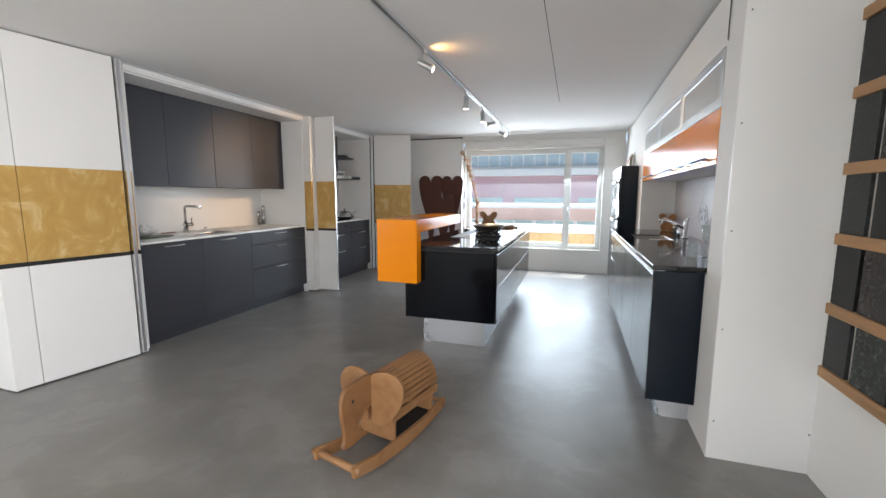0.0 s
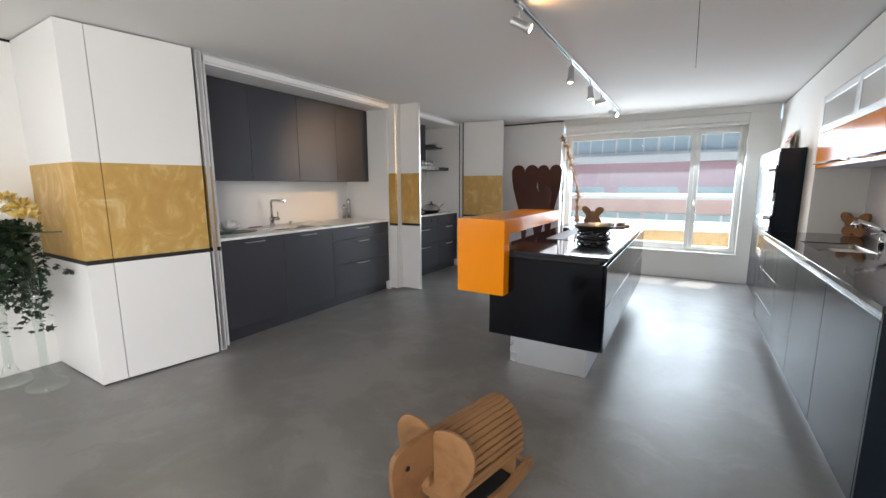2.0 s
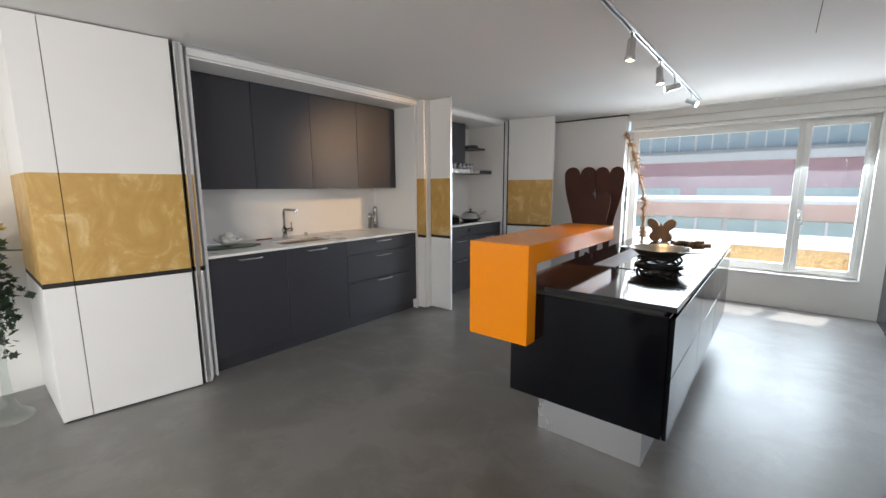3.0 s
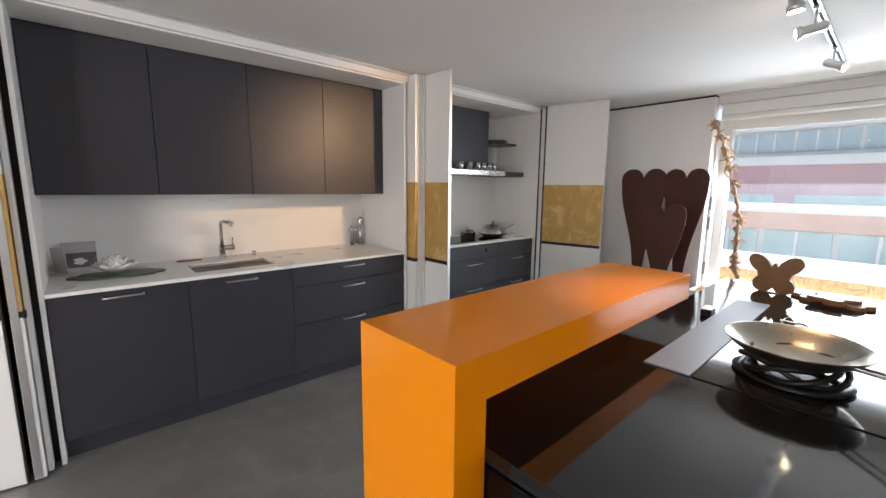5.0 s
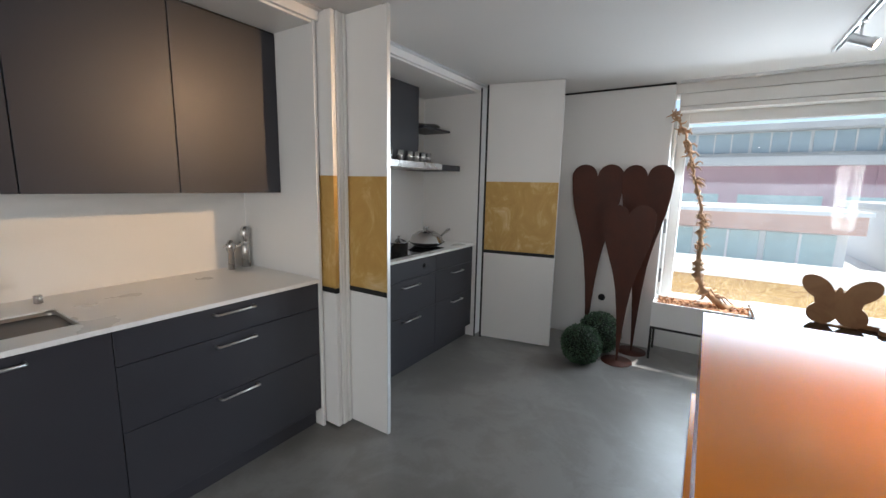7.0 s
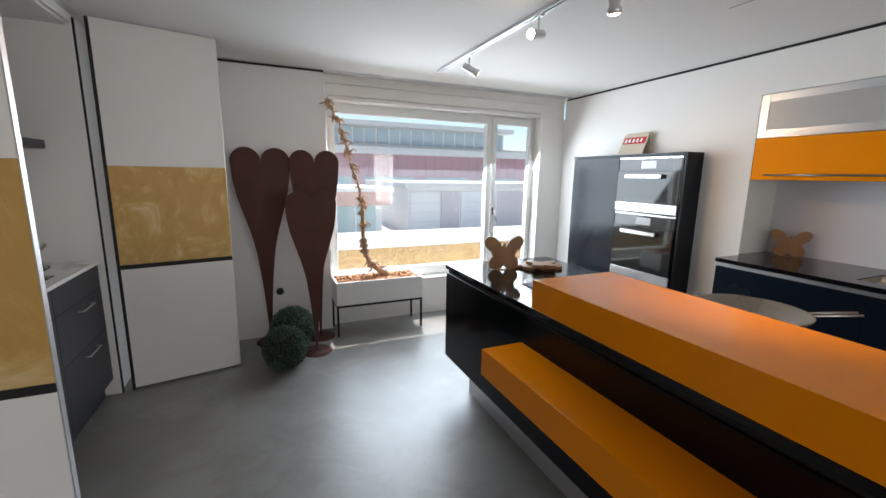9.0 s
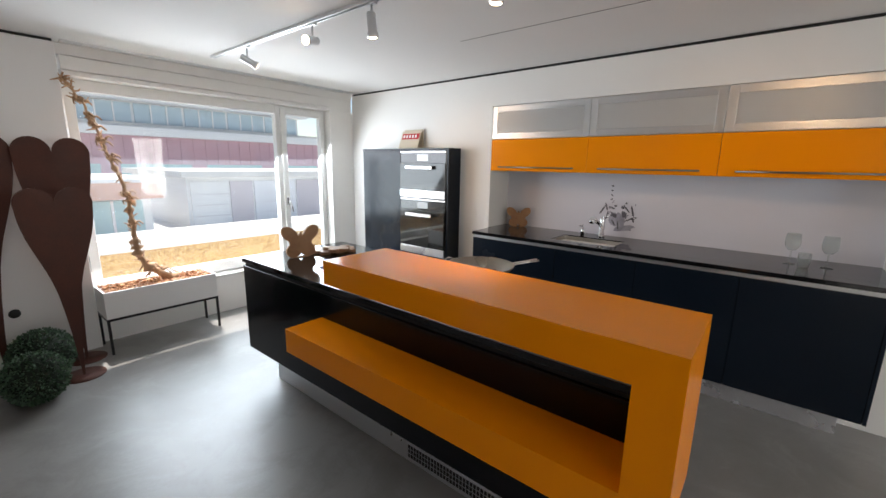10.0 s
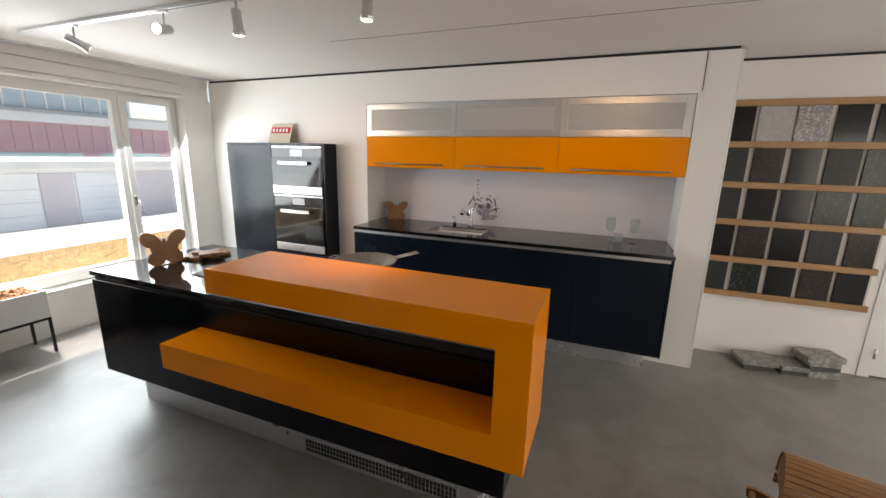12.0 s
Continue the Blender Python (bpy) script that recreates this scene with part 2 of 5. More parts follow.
def lathe(profile, steps=32, centre=(0, 0, 0)):
    """A turned shape from (radius, height) pairs."""
    bm = bmesh.new()
    rings = []
    for r, z in profile:
        if r < 1e-5:
            rings.append([bm.verts.new((centre[0], centre[1], centre[2] + z))])
        else:
            rings.append([bm.verts.new((centre[0] + r * math.cos(2 * math.pi * i / steps), centre[1] + r * math.sin(2 * math.pi * i / steps), centre[2] + z)) for i in range(steps)])
    for a, b in zip(rings, rings[1:]):
        for i in range(steps):
            j = (i + 1) % steps
            if len(a) == 1 and len(b) > 1:
                bm.faces.new((a[0], b[j], b[i]))
            elif len(b) == 1 and len(a) > 1:
                bm.faces.new((a[i], a[j], b[0]))
            elif len(a) > 1:
                bm.faces.new((a[i], a[j], b[j], b[i]))
    bmesh.ops.recalc_face_normals(bm, faces=bm.faces)
    for f in bm.faces:
        f.smooth = True
    return bm


def tube(points, radius, sides=10, closed=False):
    """A round bar along points; radius may be one number or one for each point."""
    bm = bmesh.new()
    pts = [Vector(p) for p in points]
    k = len(pts)
    radii = radius if isinstance(radius, (list, tuple)) else [radius] * k
    rings, side = [], None
    for i, p in enumerate(pts):
        d = (pts[(i + 1) % k] - pts[i - 1]) if closed else (pts[min(i + 1, k - 1)] - pts[max(i - 1, 0)])
        d.normalize()
        if side is None:
            side = d.orthogonal().normalized()
        side = (side - d * side.dot(d)).normalized()
        up = d.cross(side)
        rings.append([bm.verts.new(p + radii[i] * (math.cos(a) * side + math.sin(a) * up)) for a in (2 * math.pi * j / sides for j in range(sides))])
    pairs = list(zip(rings, rings[1:])) + ([(rings[-1], rings[0])] if closed else [])
    for a, b in pairs:
        for j in range(sides):
            f = bm.faces.new((a[j], a[(j + 1) % sides], b[(j + 1) % sides], b[j]))
            f.smooth = True
    if not closed:
        bm.faces.new(rings[0][::-1]), bm.faces.new(rings[-1])
    bmesh.ops.recalc_face_normals(bm, faces=bm.faces)
    return bm


def mesh_of(name, bm, mat):
    me = bpy.data.meshes.new(name)
    bm.to_mesh(me)
    bm.free()
    me.materials.append(mat)
    return me


def thing(name, label, category, at=(0, 0, 0), turn=0.0, group="", kind=""):
    """The Empty at a thing's base."""
    ob = new(name)
    ob.empty_display_size = 0.1
    ob.matrix_basis = pose(*at, 0, 0, turn)
    ORIGIN[ob.name] = Vector(at)
    return tagged(ob, label, category, group, kind)


def part(name, bm, mat, parent, label=""):
    """A mesh under a thing or a part, drawn in the thing's own space."""
    ob = new(name, mesh_of(name, bm, mat))
    ob.parent = parent
    ORIGIN[ob.name] = ORIGIN[parent.name]
    return tagged(ob, label)


def wpart(name, bm, mat, parent, label=""):
    """The same, drawn in the world's space (for things that are not turned)."""
    bmesh.ops.translate(bm, vec=-ORIGIN[parent.name], verts=bm.verts)
    return part(name, bm, mat, parent, label)


def solo(name, bm, mat, label="", category="", kind="", group=""):
    """A thing of one mesh, or a piece of the setting, drawn in the world's space."""
    ob = new(name, mesh_of(name, bm, mat))
    ORIGIN[ob.name] = Vector((0, 0, 0))
    return tagged(ob, label, category, group, kind)
# ---- structure ----
CEIL = 2.375
BACK = -3.0


def wall_x(y):
    """The kitchen wall with the niche runs slightly out of square."""
    return 1.224 + (y - 2.74) * 0.0185


solo("floor", box(-3.95, 1.8, BACK - 0.15, 8.12, -0.12, 0.0, 0), FLOOR, "smooth mottled grey concrete floor with a soft sheen", "floor", "structure")
solo("ceiling", box(-3.95, 1.8, BACK - 0.15, 8.12, CEIL, CEIL + 0.15, 0), CEILING, "flat off-white painted ceiling", "ceiling", "structure")
solo("wall_left", join(box(-3.95, -3.79, BACK, -2.1, 0, CEIL - 0.02, 0), box(-3.95, -3.79, -2.1, 0.3, 0, 0.45, 0), box(-3.95, -3.79, -2.1, 0.3, 2.2, CEIL - 0.02, 0), box(-3.95, -3.79, 0.3, 8.12, 0, CEIL - 0.02, 0)), WALL, "plain white painted wall", "wall", "structure")
solo("shadow_gap_left", box(-3.95, -3.8, BACK, 8.12, CEIL - 0.02, CEIL, 0), SHADOW_GAP, "black shadow gap below the ceiling", "trim", "structure")

# right wall behind the niche, with a glazed door
DOOR = (0.55, 1.46, 2.04)
solo("wall_right", join(box(1.65, 1.8, BACK, -2.4, 0, CEIL - 0.02, 0), box(1.65, 1.8, -2.4, 0.0, 0, 0.45, 0), box(1.65, 1.8, -2.4, 0.0, 2.2, CEIL - 0.02, 0), box(1.65, 1.8, 0.0, DOOR[0], 0, CEIL - 0.02, 0), box(1.65, 1.8, DOOR[1], 8.12, 0, CEIL - 0.02, 0), box(1.65, 1.8, DOOR[0], DOOR[1], DOOR[2], CEIL - 0.02, 0)), WALL, "white painted wall with a glazed door", "wall", "structure")
solo("shadow_gap_right", box(1.662, 1.8, BACK, 2.745, CEIL - 0.02, CEIL, 0), SHADOW_GAP, "black shadow gap below the ceiling", "trim", "structure")

# partition with the kitchen niche
NY0, NY1, NZ = 2.965, 5.722, 2.078


def wall_piece(y0, y1, z0, z1):
    return prism([(wall_x(y0), y0), (wall_x(y1), y1), (1.648, y1), (1.648, y0)], z0, z1)


solo("wall_pier", wall_piece(2.742, NY0, 0, CEIL - 0.022), WALL, "white end pier of the partition wall", "wall", "structure")
solo("wall_niche", wall_piece(NY0, NY1, NZ, CEIL - 0.022), WALL, "white wall above the kitchen niche", "wall", "structure")
solo("wall_ovens", wall_piece(NY1, 7.84, 0, CEIL - 0.022), WALL, "white wall behind the ovens", "wall", "structure")
solo("wall_niche_base", wall_piece(NY0, NY1, 0, 0.9), WALL, "white wall behind the base cabinets", "wall", "structure")
solo("shadow_gap_niche", prism([(wall_x(2.75) + 0.014, 2.752), (wall_x(7.84) + 0.014, 7.84), (1.64, 7.84), (1.64, 2.752)], CEIL - 0.022, CEIL), SHADOW_GAP, "black shadow gap above the partition", "trim", "structure")
pier = solo("panel_pier", box(1.2235, 1.655, 2.728, 2.74, 0.0, CEIL - 0.024, 0.001), WHITE, "white end panel of the partition with small screws", "panel", "structure")
for sx, sz in ((1.247, 0.201), (1.247, 0.679), (1.247, 1.161), (1.247, 1.656), (1.247, 2.143), (1.64, 0.2)):
    part("screw", moved(lathe([(0, 0), (0.004, 0), (0.004, 0.001), (0, 0.0016)], 12), pose(sx, 2.728, sz, 90)), DARK_STEEL, pier)
solo("seam_strip", box(1.222, 1.2262, 2.94, 2.944, 2.09, CEIL - 0.03, 0), SHADOW_GAP, "fine dark panel joint", "trim", "structure")

# rear wall with a wide window behind the walker
solo("wall_rear", join(box(-3.79, -2.9, BACK - 0.15, BACK, 0, CEIL, 0), box(0.5, 1.65, BACK - 0.15, BACK, 0, CEIL, 0), box(-2.9, 0.5, BACK - 0.15, BACK, 0, 0.5, 0), box(-2.9, 0.5, BACK - 0.15, BACK, 2.25, CEIL, 0)), WALL, "white painted rear wall with a wide window", "wall", "structure")

# window wall
WY = 7.84
GX = (-1.41, -1.322, 0.355, 0.47, 0.908, 0.985)
GZ = (0.4, 0.5, 2.06, 2.15)
solo("wall_window", join(box(GX[5], 1.65, WY, 8.12, 0, 2.15, 0), box(-1.435, GX[5], WY, 8.12, 0, GZ[0], 0), box(-3.79, -1.435, WY, 8.12, 0, 2.15, 0)), WALL, "white painted wall below and beside the window", "wall", "structure")
solo("shutter_box", join(box(-1.4, 0.98, WY - 0.012, 8.12, 2.15, 2.185, 0.003), box(-1.4, 0.98, WY - 0.012, 8.12, 2.19, 2.29, 0.003), box(-3.79, 1.3, WY - 0.004, 8.12, 2.295, CEIL, 0.002), box(0.985, 1.3, WY, 8.12, 2.15, 2.294, 0.002)), WALL, "white roller-shutter casing with fine horizontal joints", "casing", "structure")
curtain = thing("curtain_rail", "slim white double curtain rail on the ceiling", "rail", (-0.05, 7.74, CEIL))
wpart("rail", join(box(-1.4, 1.28, 7.70, 7.715, CEIL - 0.012, CEIL, 0.001), box(-1.4, 1.28, 7.735, 7.75, CEIL - 0.012, CEIL, 0.001)), ALU, curtain)
for bx_ in (-0.9, 0.1, 0.9):
    wpart("bracket", box(bx_, bx_ + 0.04, 7.695, 7.755, CEIL - 0.016, CEIL - 0.012, 0.001), WHITE, curtain)

win = thing("window_1", "white framed window with a wide fixed pane and a narrow casement", "window", (-0.25, 7.87, GZ[0]), kind="structure")
wpart("window_frame", join(box(GX[0], GX[1], 7.97, 8.05, GZ[0], GZ[3], 0.004), box(GX[2], GX[2] + 0.055, 7.97, 8.05, GZ[0], GZ[3], 0.004), box(GX[4] + 0.03, GX[5], 7.97, 8.05, GZ[0], GZ[3], 0.004), box(GX[1], GX[2], 7.97, 8.05, GZ[0], GZ[1], 0.004), box(GX[1], GX[2], 7.97, 8.05, GZ[2], GZ[3], 0.004), box(GX[2] + 0.055, GX[4] + 0.03, 7.97, 8.05, GZ[0], GZ[0] + 0.03, 0.003), box(GX[2] + 0.055, GX[4] + 0.03, 7.97, 8.05, GZ[3] - 0.03, GZ[3], 0.003)), FRAME_PAINT, win)
sash = wpart("casement", join(box(0.408, GX[3], 7.95, 8.02, GZ[0] + 0.025, GZ[3] - 0.025, 0.005), box(GX[4], GX[4] + 0.035, 7.95, 8.02, GZ[0] + 0.025, GZ[3] - 0.025, 0.005), box(GX[3], GX[4], 7.95, 8.02, GZ[0] + 0.025, 0.475, 0.005), box(GX[3], GX[4], 7.95, 8.02, GZ[2], GZ[3] - 0.025, 0.005)), FRAME_PAINT, win)
for p_ in (wpart("pane", box(GX[1], GX[2], 8.01, 8.018, GZ[1], GZ[2], 0), PANE, win), wpart("pane", box(GX[3], GX[4], 7.99, 7.998, 0.475, GZ[2], 0), PANE, sash)):
    p_.visible_shadow = False
wpart("handle", join(box(0.425, 0.45, 7.938, 7.95, 1.04, 1.14, 0.003), tube([(0.437, 7.94, 1.09), (0.437, 7.895, 1.09), (0.452, 7.892, 1.05), (0.465, 7.892, 0.97)], 0.009)), STEEL, sash, "steel casement handle")
wpart("window_sill", box(-1.43, 0.995, 7.82, 7.975, GZ[0] - 0.02, GZ[0], 0.004), FRAME_PAINT, win)
hinge_side = thing("fixed_frame_fitting", "white upright window post with steel hinges", "window post", (-1.44, 7.9, 0.4))
wpart("post", box(-1.429, -1.405, 7.86, 7.97, 0.4, 2.15, 0.004), FRAME_PAINT, hinge_side)
for hz in (0.62, 1.08, 1.28):
    wpart("hinge", box(-1.426, -1.408, 7.846, 7.86, hz, hz + 0.13, 0.003), DARK_STEEL, hinge_side)

# tall white panel that the steel hearts lean near
solo("panel_hearts", box(-3.0, -1.432, 7.73, 7.838, 0.0, CEIL - 0.02, 0.003), WHITE, "tall plain white closet panel", "panel", "structure")
solo("shadow_gap_hearts", box(-3.0, -1.437, 7.742, 7.838, CEIL - 0.02, CEIL, 0), SHADOW_GAP, "black gap above the white panel", "trim", "structure")
solo("cable_outlet", moved(lathe([(0, 0), (0.033, 0), (0.033, 0.004), (0.024, 0.009), (0, 0.009)], 24), pose(-1.89, 7.73, 0.42, 90)), BLACK_METAL, "round black cable outlet in the white panel", "outlet")

# ---- outside ----
GROUND = coat("pale_gravel_roof", (0.62, 0.615, 0.6), 0.9, vary=0.15, big=0.3, fine=6, bump=0.4)
RENDER_WHITE = coat("white_render", (0.74, 0.735, 0.73), 0.8, vary=0.05)
MAUVE = coat("mauve_cladding", (0.5, 0.29, 0.34), 0.7, vary=0.1)
BLUE_GLASS = coat("blue_glazing", (0.44, 0.54, 0.61), 0.2, vary=0.15, bump=0)
TEAL = coat("teal_glazing", (0.36, 0.52, 0.53), 0.2, vary=0.15, bump=0)
TERRACOTTA = coat("orange_fascia", (0.6, 0.34, 0.26), 0.7, vary=0.1)
GREY_DOOR = coat("mauve_garage_door", (0.46, 0.4, 0.44), 0.6, vary=0.06)
PALE_DOOR = coat("pale_garage_door", (0.62, 0.63, 0.67), 0.6, vary=0.05)
CONCRETE = coat("weathered_concrete", (0.58, 0.56, 0.53), 0.85, vary=0.14, big=0.8, fine=9, bump=0.3)
COPING = coat("weathered_coping", (0.66, 0.64, 0.62), 0.8, vary=0.14, big=3.0, fine=40, bump=0.3)
solo("ground", box(-900, 900, 8.7, 1500, -1.7, -1.5, 0), GROUND, "bright pale yard outside the window", "ground", "structure")
parapet = thing("parapet", "low parapet clad with strand board outside the window", "parapet", (-0.3, 8.55, -1.5), kind="structure")
wpart("board", box(-3.5, 2.6, 8.5, 8.53, -1.5, 0.625, 0.002), STRAND, parapet)
wpart("core", box(-3.5, 2.6, 8.531, 8.9, -1.5, 0.625, 0.002), RENDER_WHITE, parapet)
wpart("coping", box(-3.5, 2.6, 8.47, 8.98, 0.626, 0.76, 0.012), COPING, parapet)
solo("terrace", box(-3.5, 2.6, 8.12, 8.5, -0.05, 0.1, 0), GROUND, "narrow ledge outside the window", "ledge", "structure")

hall = thing("factory_hall", "long mauve factory hall with a band of blue windows", "building", (0, 48, -1.5))
wpart("wall", box(-60, 60, 48, 60, -1.5, 3.6, 0), MAUVE, hall)
wpart("cornice", box(-60.3, 60.3, 47.4, 60, 3.6, 4.35, 0.02), RENDER_WHITE, hall)
wpart("ledge", box(-60.3, 60.3, 47.7, 60, 4.351, 4.6, 0.02), CONCRETE, hall)
wpart("upper_wall", box(-60, 25.6, 48.6, 60, 4.601, 6.5, 0), RENDER_WHITE, hall)
wpart("roof", box(-61, 26.2, 47.2, 62, 6.501, 7.0, 0.02), RENDER_WHITE, hall)
for i in range(19):
    x0 = -50.4 + i * 4.0
    w_ = wpart("window", box(x0, x0 + 3.75, 48.5, 48.62, 4.75, 6.4, 0), BLUE_GLASS, hall)
    for k in (1, 2):
        wpart("mullion", box(x0 + 1.25 * k - 0.06, x0 + 1.25 * k + 0.06, 48.42, 48.5, 4.75, 6.4, 0), RENDER_WHITE, w_)
for i in range(12):
    x0 = -41 + i * 7.0
    wpart("strip_window", box(x0, x0 + 5.6, 47.94, 48.02, -0.1, 1.15, 0), TEAL, hall)
for i in range(58):
    x0 = -29 + i * 1.1
    wpart("cladding_rib", box(x0, x0 + 0.16, 47.93, 48.0, 1.35, 3.6, 0), MAUVE, hall)

garage = thing("garage_block", "white flat-roofed garages with white and mauve doors", "garage", (8, 24, -1.5))
wpart("wall", box(4.8, 19, 24, 32, -1.5, 0.8, 0.01), RENDER_WHITE, garage)
wpart("roof", box(4.5, 19.4, 23.5, 32.5, 0.801, 1.08, 0.02), CONCRETE, garage)
for x0, x1, mt in ((4.95, 6.6, RENDER_WHITE), (6.68, 7.78, GREY_DOOR), (7.86, 10.1, PALE_DOOR), (10.2, 12.4, GREY_DOOR), (12.5, 14.7, PALE_DOOR)):
    d_ = wpart("garage_door", box(x0, x1, 23.93, 24.0, -1.5, 0.6, 0.01), mt, garage)
    for k in range(1, 4):
        wpart("door_joint", box(x0 + 0.03, x1 - 0.03, 23.925, 23.929, -1.5 + 0.5 * k, -1.48 + 0.5 * k, 0), GREY_DOOR, d_)
shed = thing("low_shop", "low building with an orange fascia and glazed front", "building", (-4, 22, -1.5))
wpart("wall", box(-14, 2.9, 22.1, 28, -1.5, 0.12, 0.01), RENDER_WHITE, shed)
wpart("fascia", box(-14.2, 3.2, 21.6, 28.2, 0.121, 0.72, 0.01), TERRACOTTA, shed)
wpart("roof", box(-14.3, 3.3, 21.5, 28.3, 0.721, 0.86, 0.01), RENDER_WHITE, shed)
for i in range(8):
    g_ = wpart("window", box(-13.6 + i * 2.05, -11.75 + i * 2.05, 22.0, 22.099, -1.1, 0.05, 0), TEAL, shed)
    wpart("mullion", box(-12.72 + i * 2.05, -12.64 + i * 2.05, 21.96, 21.999, -1.1, 0.05, 0), RENDER_WHITE, g_)
# ---- kitchen run behind folding doors ----
GZ0, GZ1, BZ0 = 0.876, 1.515, 0.846


def banded(parent, x0, x1, y0, y1, z0, z1, prefix=""):
    """A leaf in three colours: white below, a black strip, gold, white above."""
    wpart(prefix + "lower_panel", box(x0, x1, y0, y1, z0, BZ0, 0.002), WHITE, parent)
    wpart(prefix + "black_strip", box(x0, x1, y0, y1, BZ0, GZ0, 0.001), SHADOW_GAP, parent, "matt black grip strip")
    wpart(prefix + "gold_panel", box(x0, x1, y0, y1, GZ0, GZ1, 0.001), GOLD, parent, "gold stucco panel with pale trowel marks")
    wpart(prefix + "upper_panel", box(x0, x1, y0, y1, GZ1, z1, 0.002), WHITE, parent)


cup = thing("tall_cupboard", "tall white cupboard with a gold stucco band and black grip strip", "cupboard", (-3.38, 2.48, 0))
# inner block and top gap are black to paint the shade behind the leaves
wpart("shade_carcass", box(-3.785, -3.02, 2.102, 2.89, 0.03, 2.34, 0), SHADOW_GAP, cup)
banded(cup, -3.788, -2.985, 2.068, 2.088, 0.008, 2.368, "side_")
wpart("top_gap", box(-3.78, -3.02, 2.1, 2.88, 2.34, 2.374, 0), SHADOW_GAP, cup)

# its front leaves stand slightly ajar
front = thing("folding_door", "white cupboard front with a gold stucco band, slightly ajar", "folding door", (-2.986, 2.066, 0), 80.0, group="folding doors")
for a_, b_, nm in ((0.0, 0.139, "narrow_leaf"), (0.143, 0.746, "wide_leaf")):
    for kind_, z0, z1, mt in (("lower_panel", 0.012, BZ0, WHITE), ("black_strip", BZ0, GZ0, SHADOW_GAP), ("gold_panel", GZ0, GZ1, GOLD), ("upper_panel", GZ1, 2.366, WHITE)):
        part(nm + "_" + kind_, box(a_, b_, 0.0, 0.022, z0, z1, 0.0015), mt, front)
part("edge_profile", box(0.7465, 0.752, 0.0, 0.022, 0.012, 2.366, 0.0005), SHADOW_GAP, front)
pocket = thing("folding_door", "white folding door leaf pushed into its pocket", "folding door", (-3.3, 2.86, 0), group="folding doors")
banded(pocket, -3.7, -2.862, 2.828, 2.872, 0.012, 2.366, "leaf_")
wpart("edge_profile", box(-2.8615, -2.857, 2.83, 2.858, 0.02, 2.36, 0.0005), ALU, pocket)
wpart("inner_leaf", box(-3.7, -2.905, 2.876, 2.896, 0.012, 2.366, 0.002), WHITE, pocket)
wpart("seal", box(-3.7, -2.99, 2.897, 2.922, 0.012, 2.366, 0), SHADOW_GAP, pocket)
wpart("catch", box(-2.88, -2.846, 2.872, 2.885, 0.845, 0.878, 0.002), BLACK_METAL, pocket)

K0, K1 = 2.945, 5.175
shell = thing("kitchen_niche", "white lined cupboard niche round the kitchen run", "cupboard niche", (-3.3, 4.06, 0))
wpart("side_panel", box(-3.75, -2.945, K0 - 0.02, K0, 0, 2.37, 0.002), WHITE, shell)
wpart("side_panel", box(-3.75, -2.945, K1, K1 + 0.02, 0, 2.37, 0.002), WHITE, shell)
wpart("back_panel", box(-3.74, -3.66, K0, K1, 0, 2.305, 0), COMPOSITE, shell)
wpart("soffit", box(-3.66, -2.955, K0, K1, 2.305, 2.325, 0.001), WHITE, shell)
wpart("fascia", box(-2.954, -2.93, K0 - 0.02, K1 + 0.03, 2.316, 2.374, 0.002), WHITE, shell)


def bar_handle(parent, x, y0, y1, z, vertical=False):
    """A bow handle on a front that faces +x."""
    return wpart("handle", tube([(x, y0, z), (x + 0.026, y0, z), (x + 0.03, y0 + 0.004, z), (x + 0.03, y1 - 0.004, z), (x + 0.026, y1, z), (x, y1, z)], 0.0055, 8), STEEL, parent, "brushed steel bow handle")


def base_unit(y0, y1, fronts, handles, label, x_front=-2.955, back=-3.6):
    """fronts: heights of the front edges from below; handles: (y0, y1, z)."""
    u = thing("base_cabinet", label, "cabinet", ((x_front + back) / 2, (y0 + y1) / 2, 0), group="anthracite base cabinets")
    wpart("body", box(back, x_front - 0.022, y0 + 0.001, y1 - 0.001, 0.115, 0.903, 0), ANTHRACITE, u)
    wpart("plinth", box(back, x_front - 0.055, y0, y1, 0.0, 0.112, 0), ANTHRACITE, u)
    made = []
    for a, b in zip(fronts, fronts[1:]):
        made.append(wpart("drawer_front" if len(fronts) > 2 else "door", box(x_front - 0.02, x_front, y0 + 0.0015, y1 - 0.0015, a + 0.0015, b - 0.0015, 0.0015), ANTHRACITE, u))
    for f, (h0, h1, z) in zip(made, handles):
        bar_handle(f, x_front, h0, h1, z)
    return u


base_unit(K0 + 0.003, 3.565, [0.117, 0.9], [(3.165, 3.345, 0.868)], "matt anthracite base cabinet with one door and a steel handle")
base_unit(3.565, 4.195, [0.117, 0.9], [(3.77, 3.955, 0.868)], "matt anthracite sink cabinet with one door and a steel handle")
base_unit(4.195, K1 - 0.003, [0.117, 0.475, 0.755, 0.9], [(4.575, 4.765, 0.455), (4.575, 4.765, 0.715), (4.575, 4.765, 0.868)], "matt anthracite drawer cabinet with three drawers")

# worktop with a sink cut out
SX0, SX1, SY0, SY1 = -3.39, -3.08, 3.63, 4.14
top = thing("kitchen_worktop", "thin white composite worktop with an inset steel sink", "worktop", (-3.3, 4.06, 0.905))
wpart("slab", join(box(-3.66, SX0, K0 + 0.001, K1 - 0.001, 0.905, 0.925, 0), box(SX1, -2.94, K0 + 0.001, K1 - 0.001, 0.905, 0.925, 0), box(SX0, SX1, K0 + 0.001, SY0, 0.905, 0.925, 0), box(SX0, SX1, SY1, K1 - 0.001, 0.905, 0.925, 0)), COMPOSITE, top)


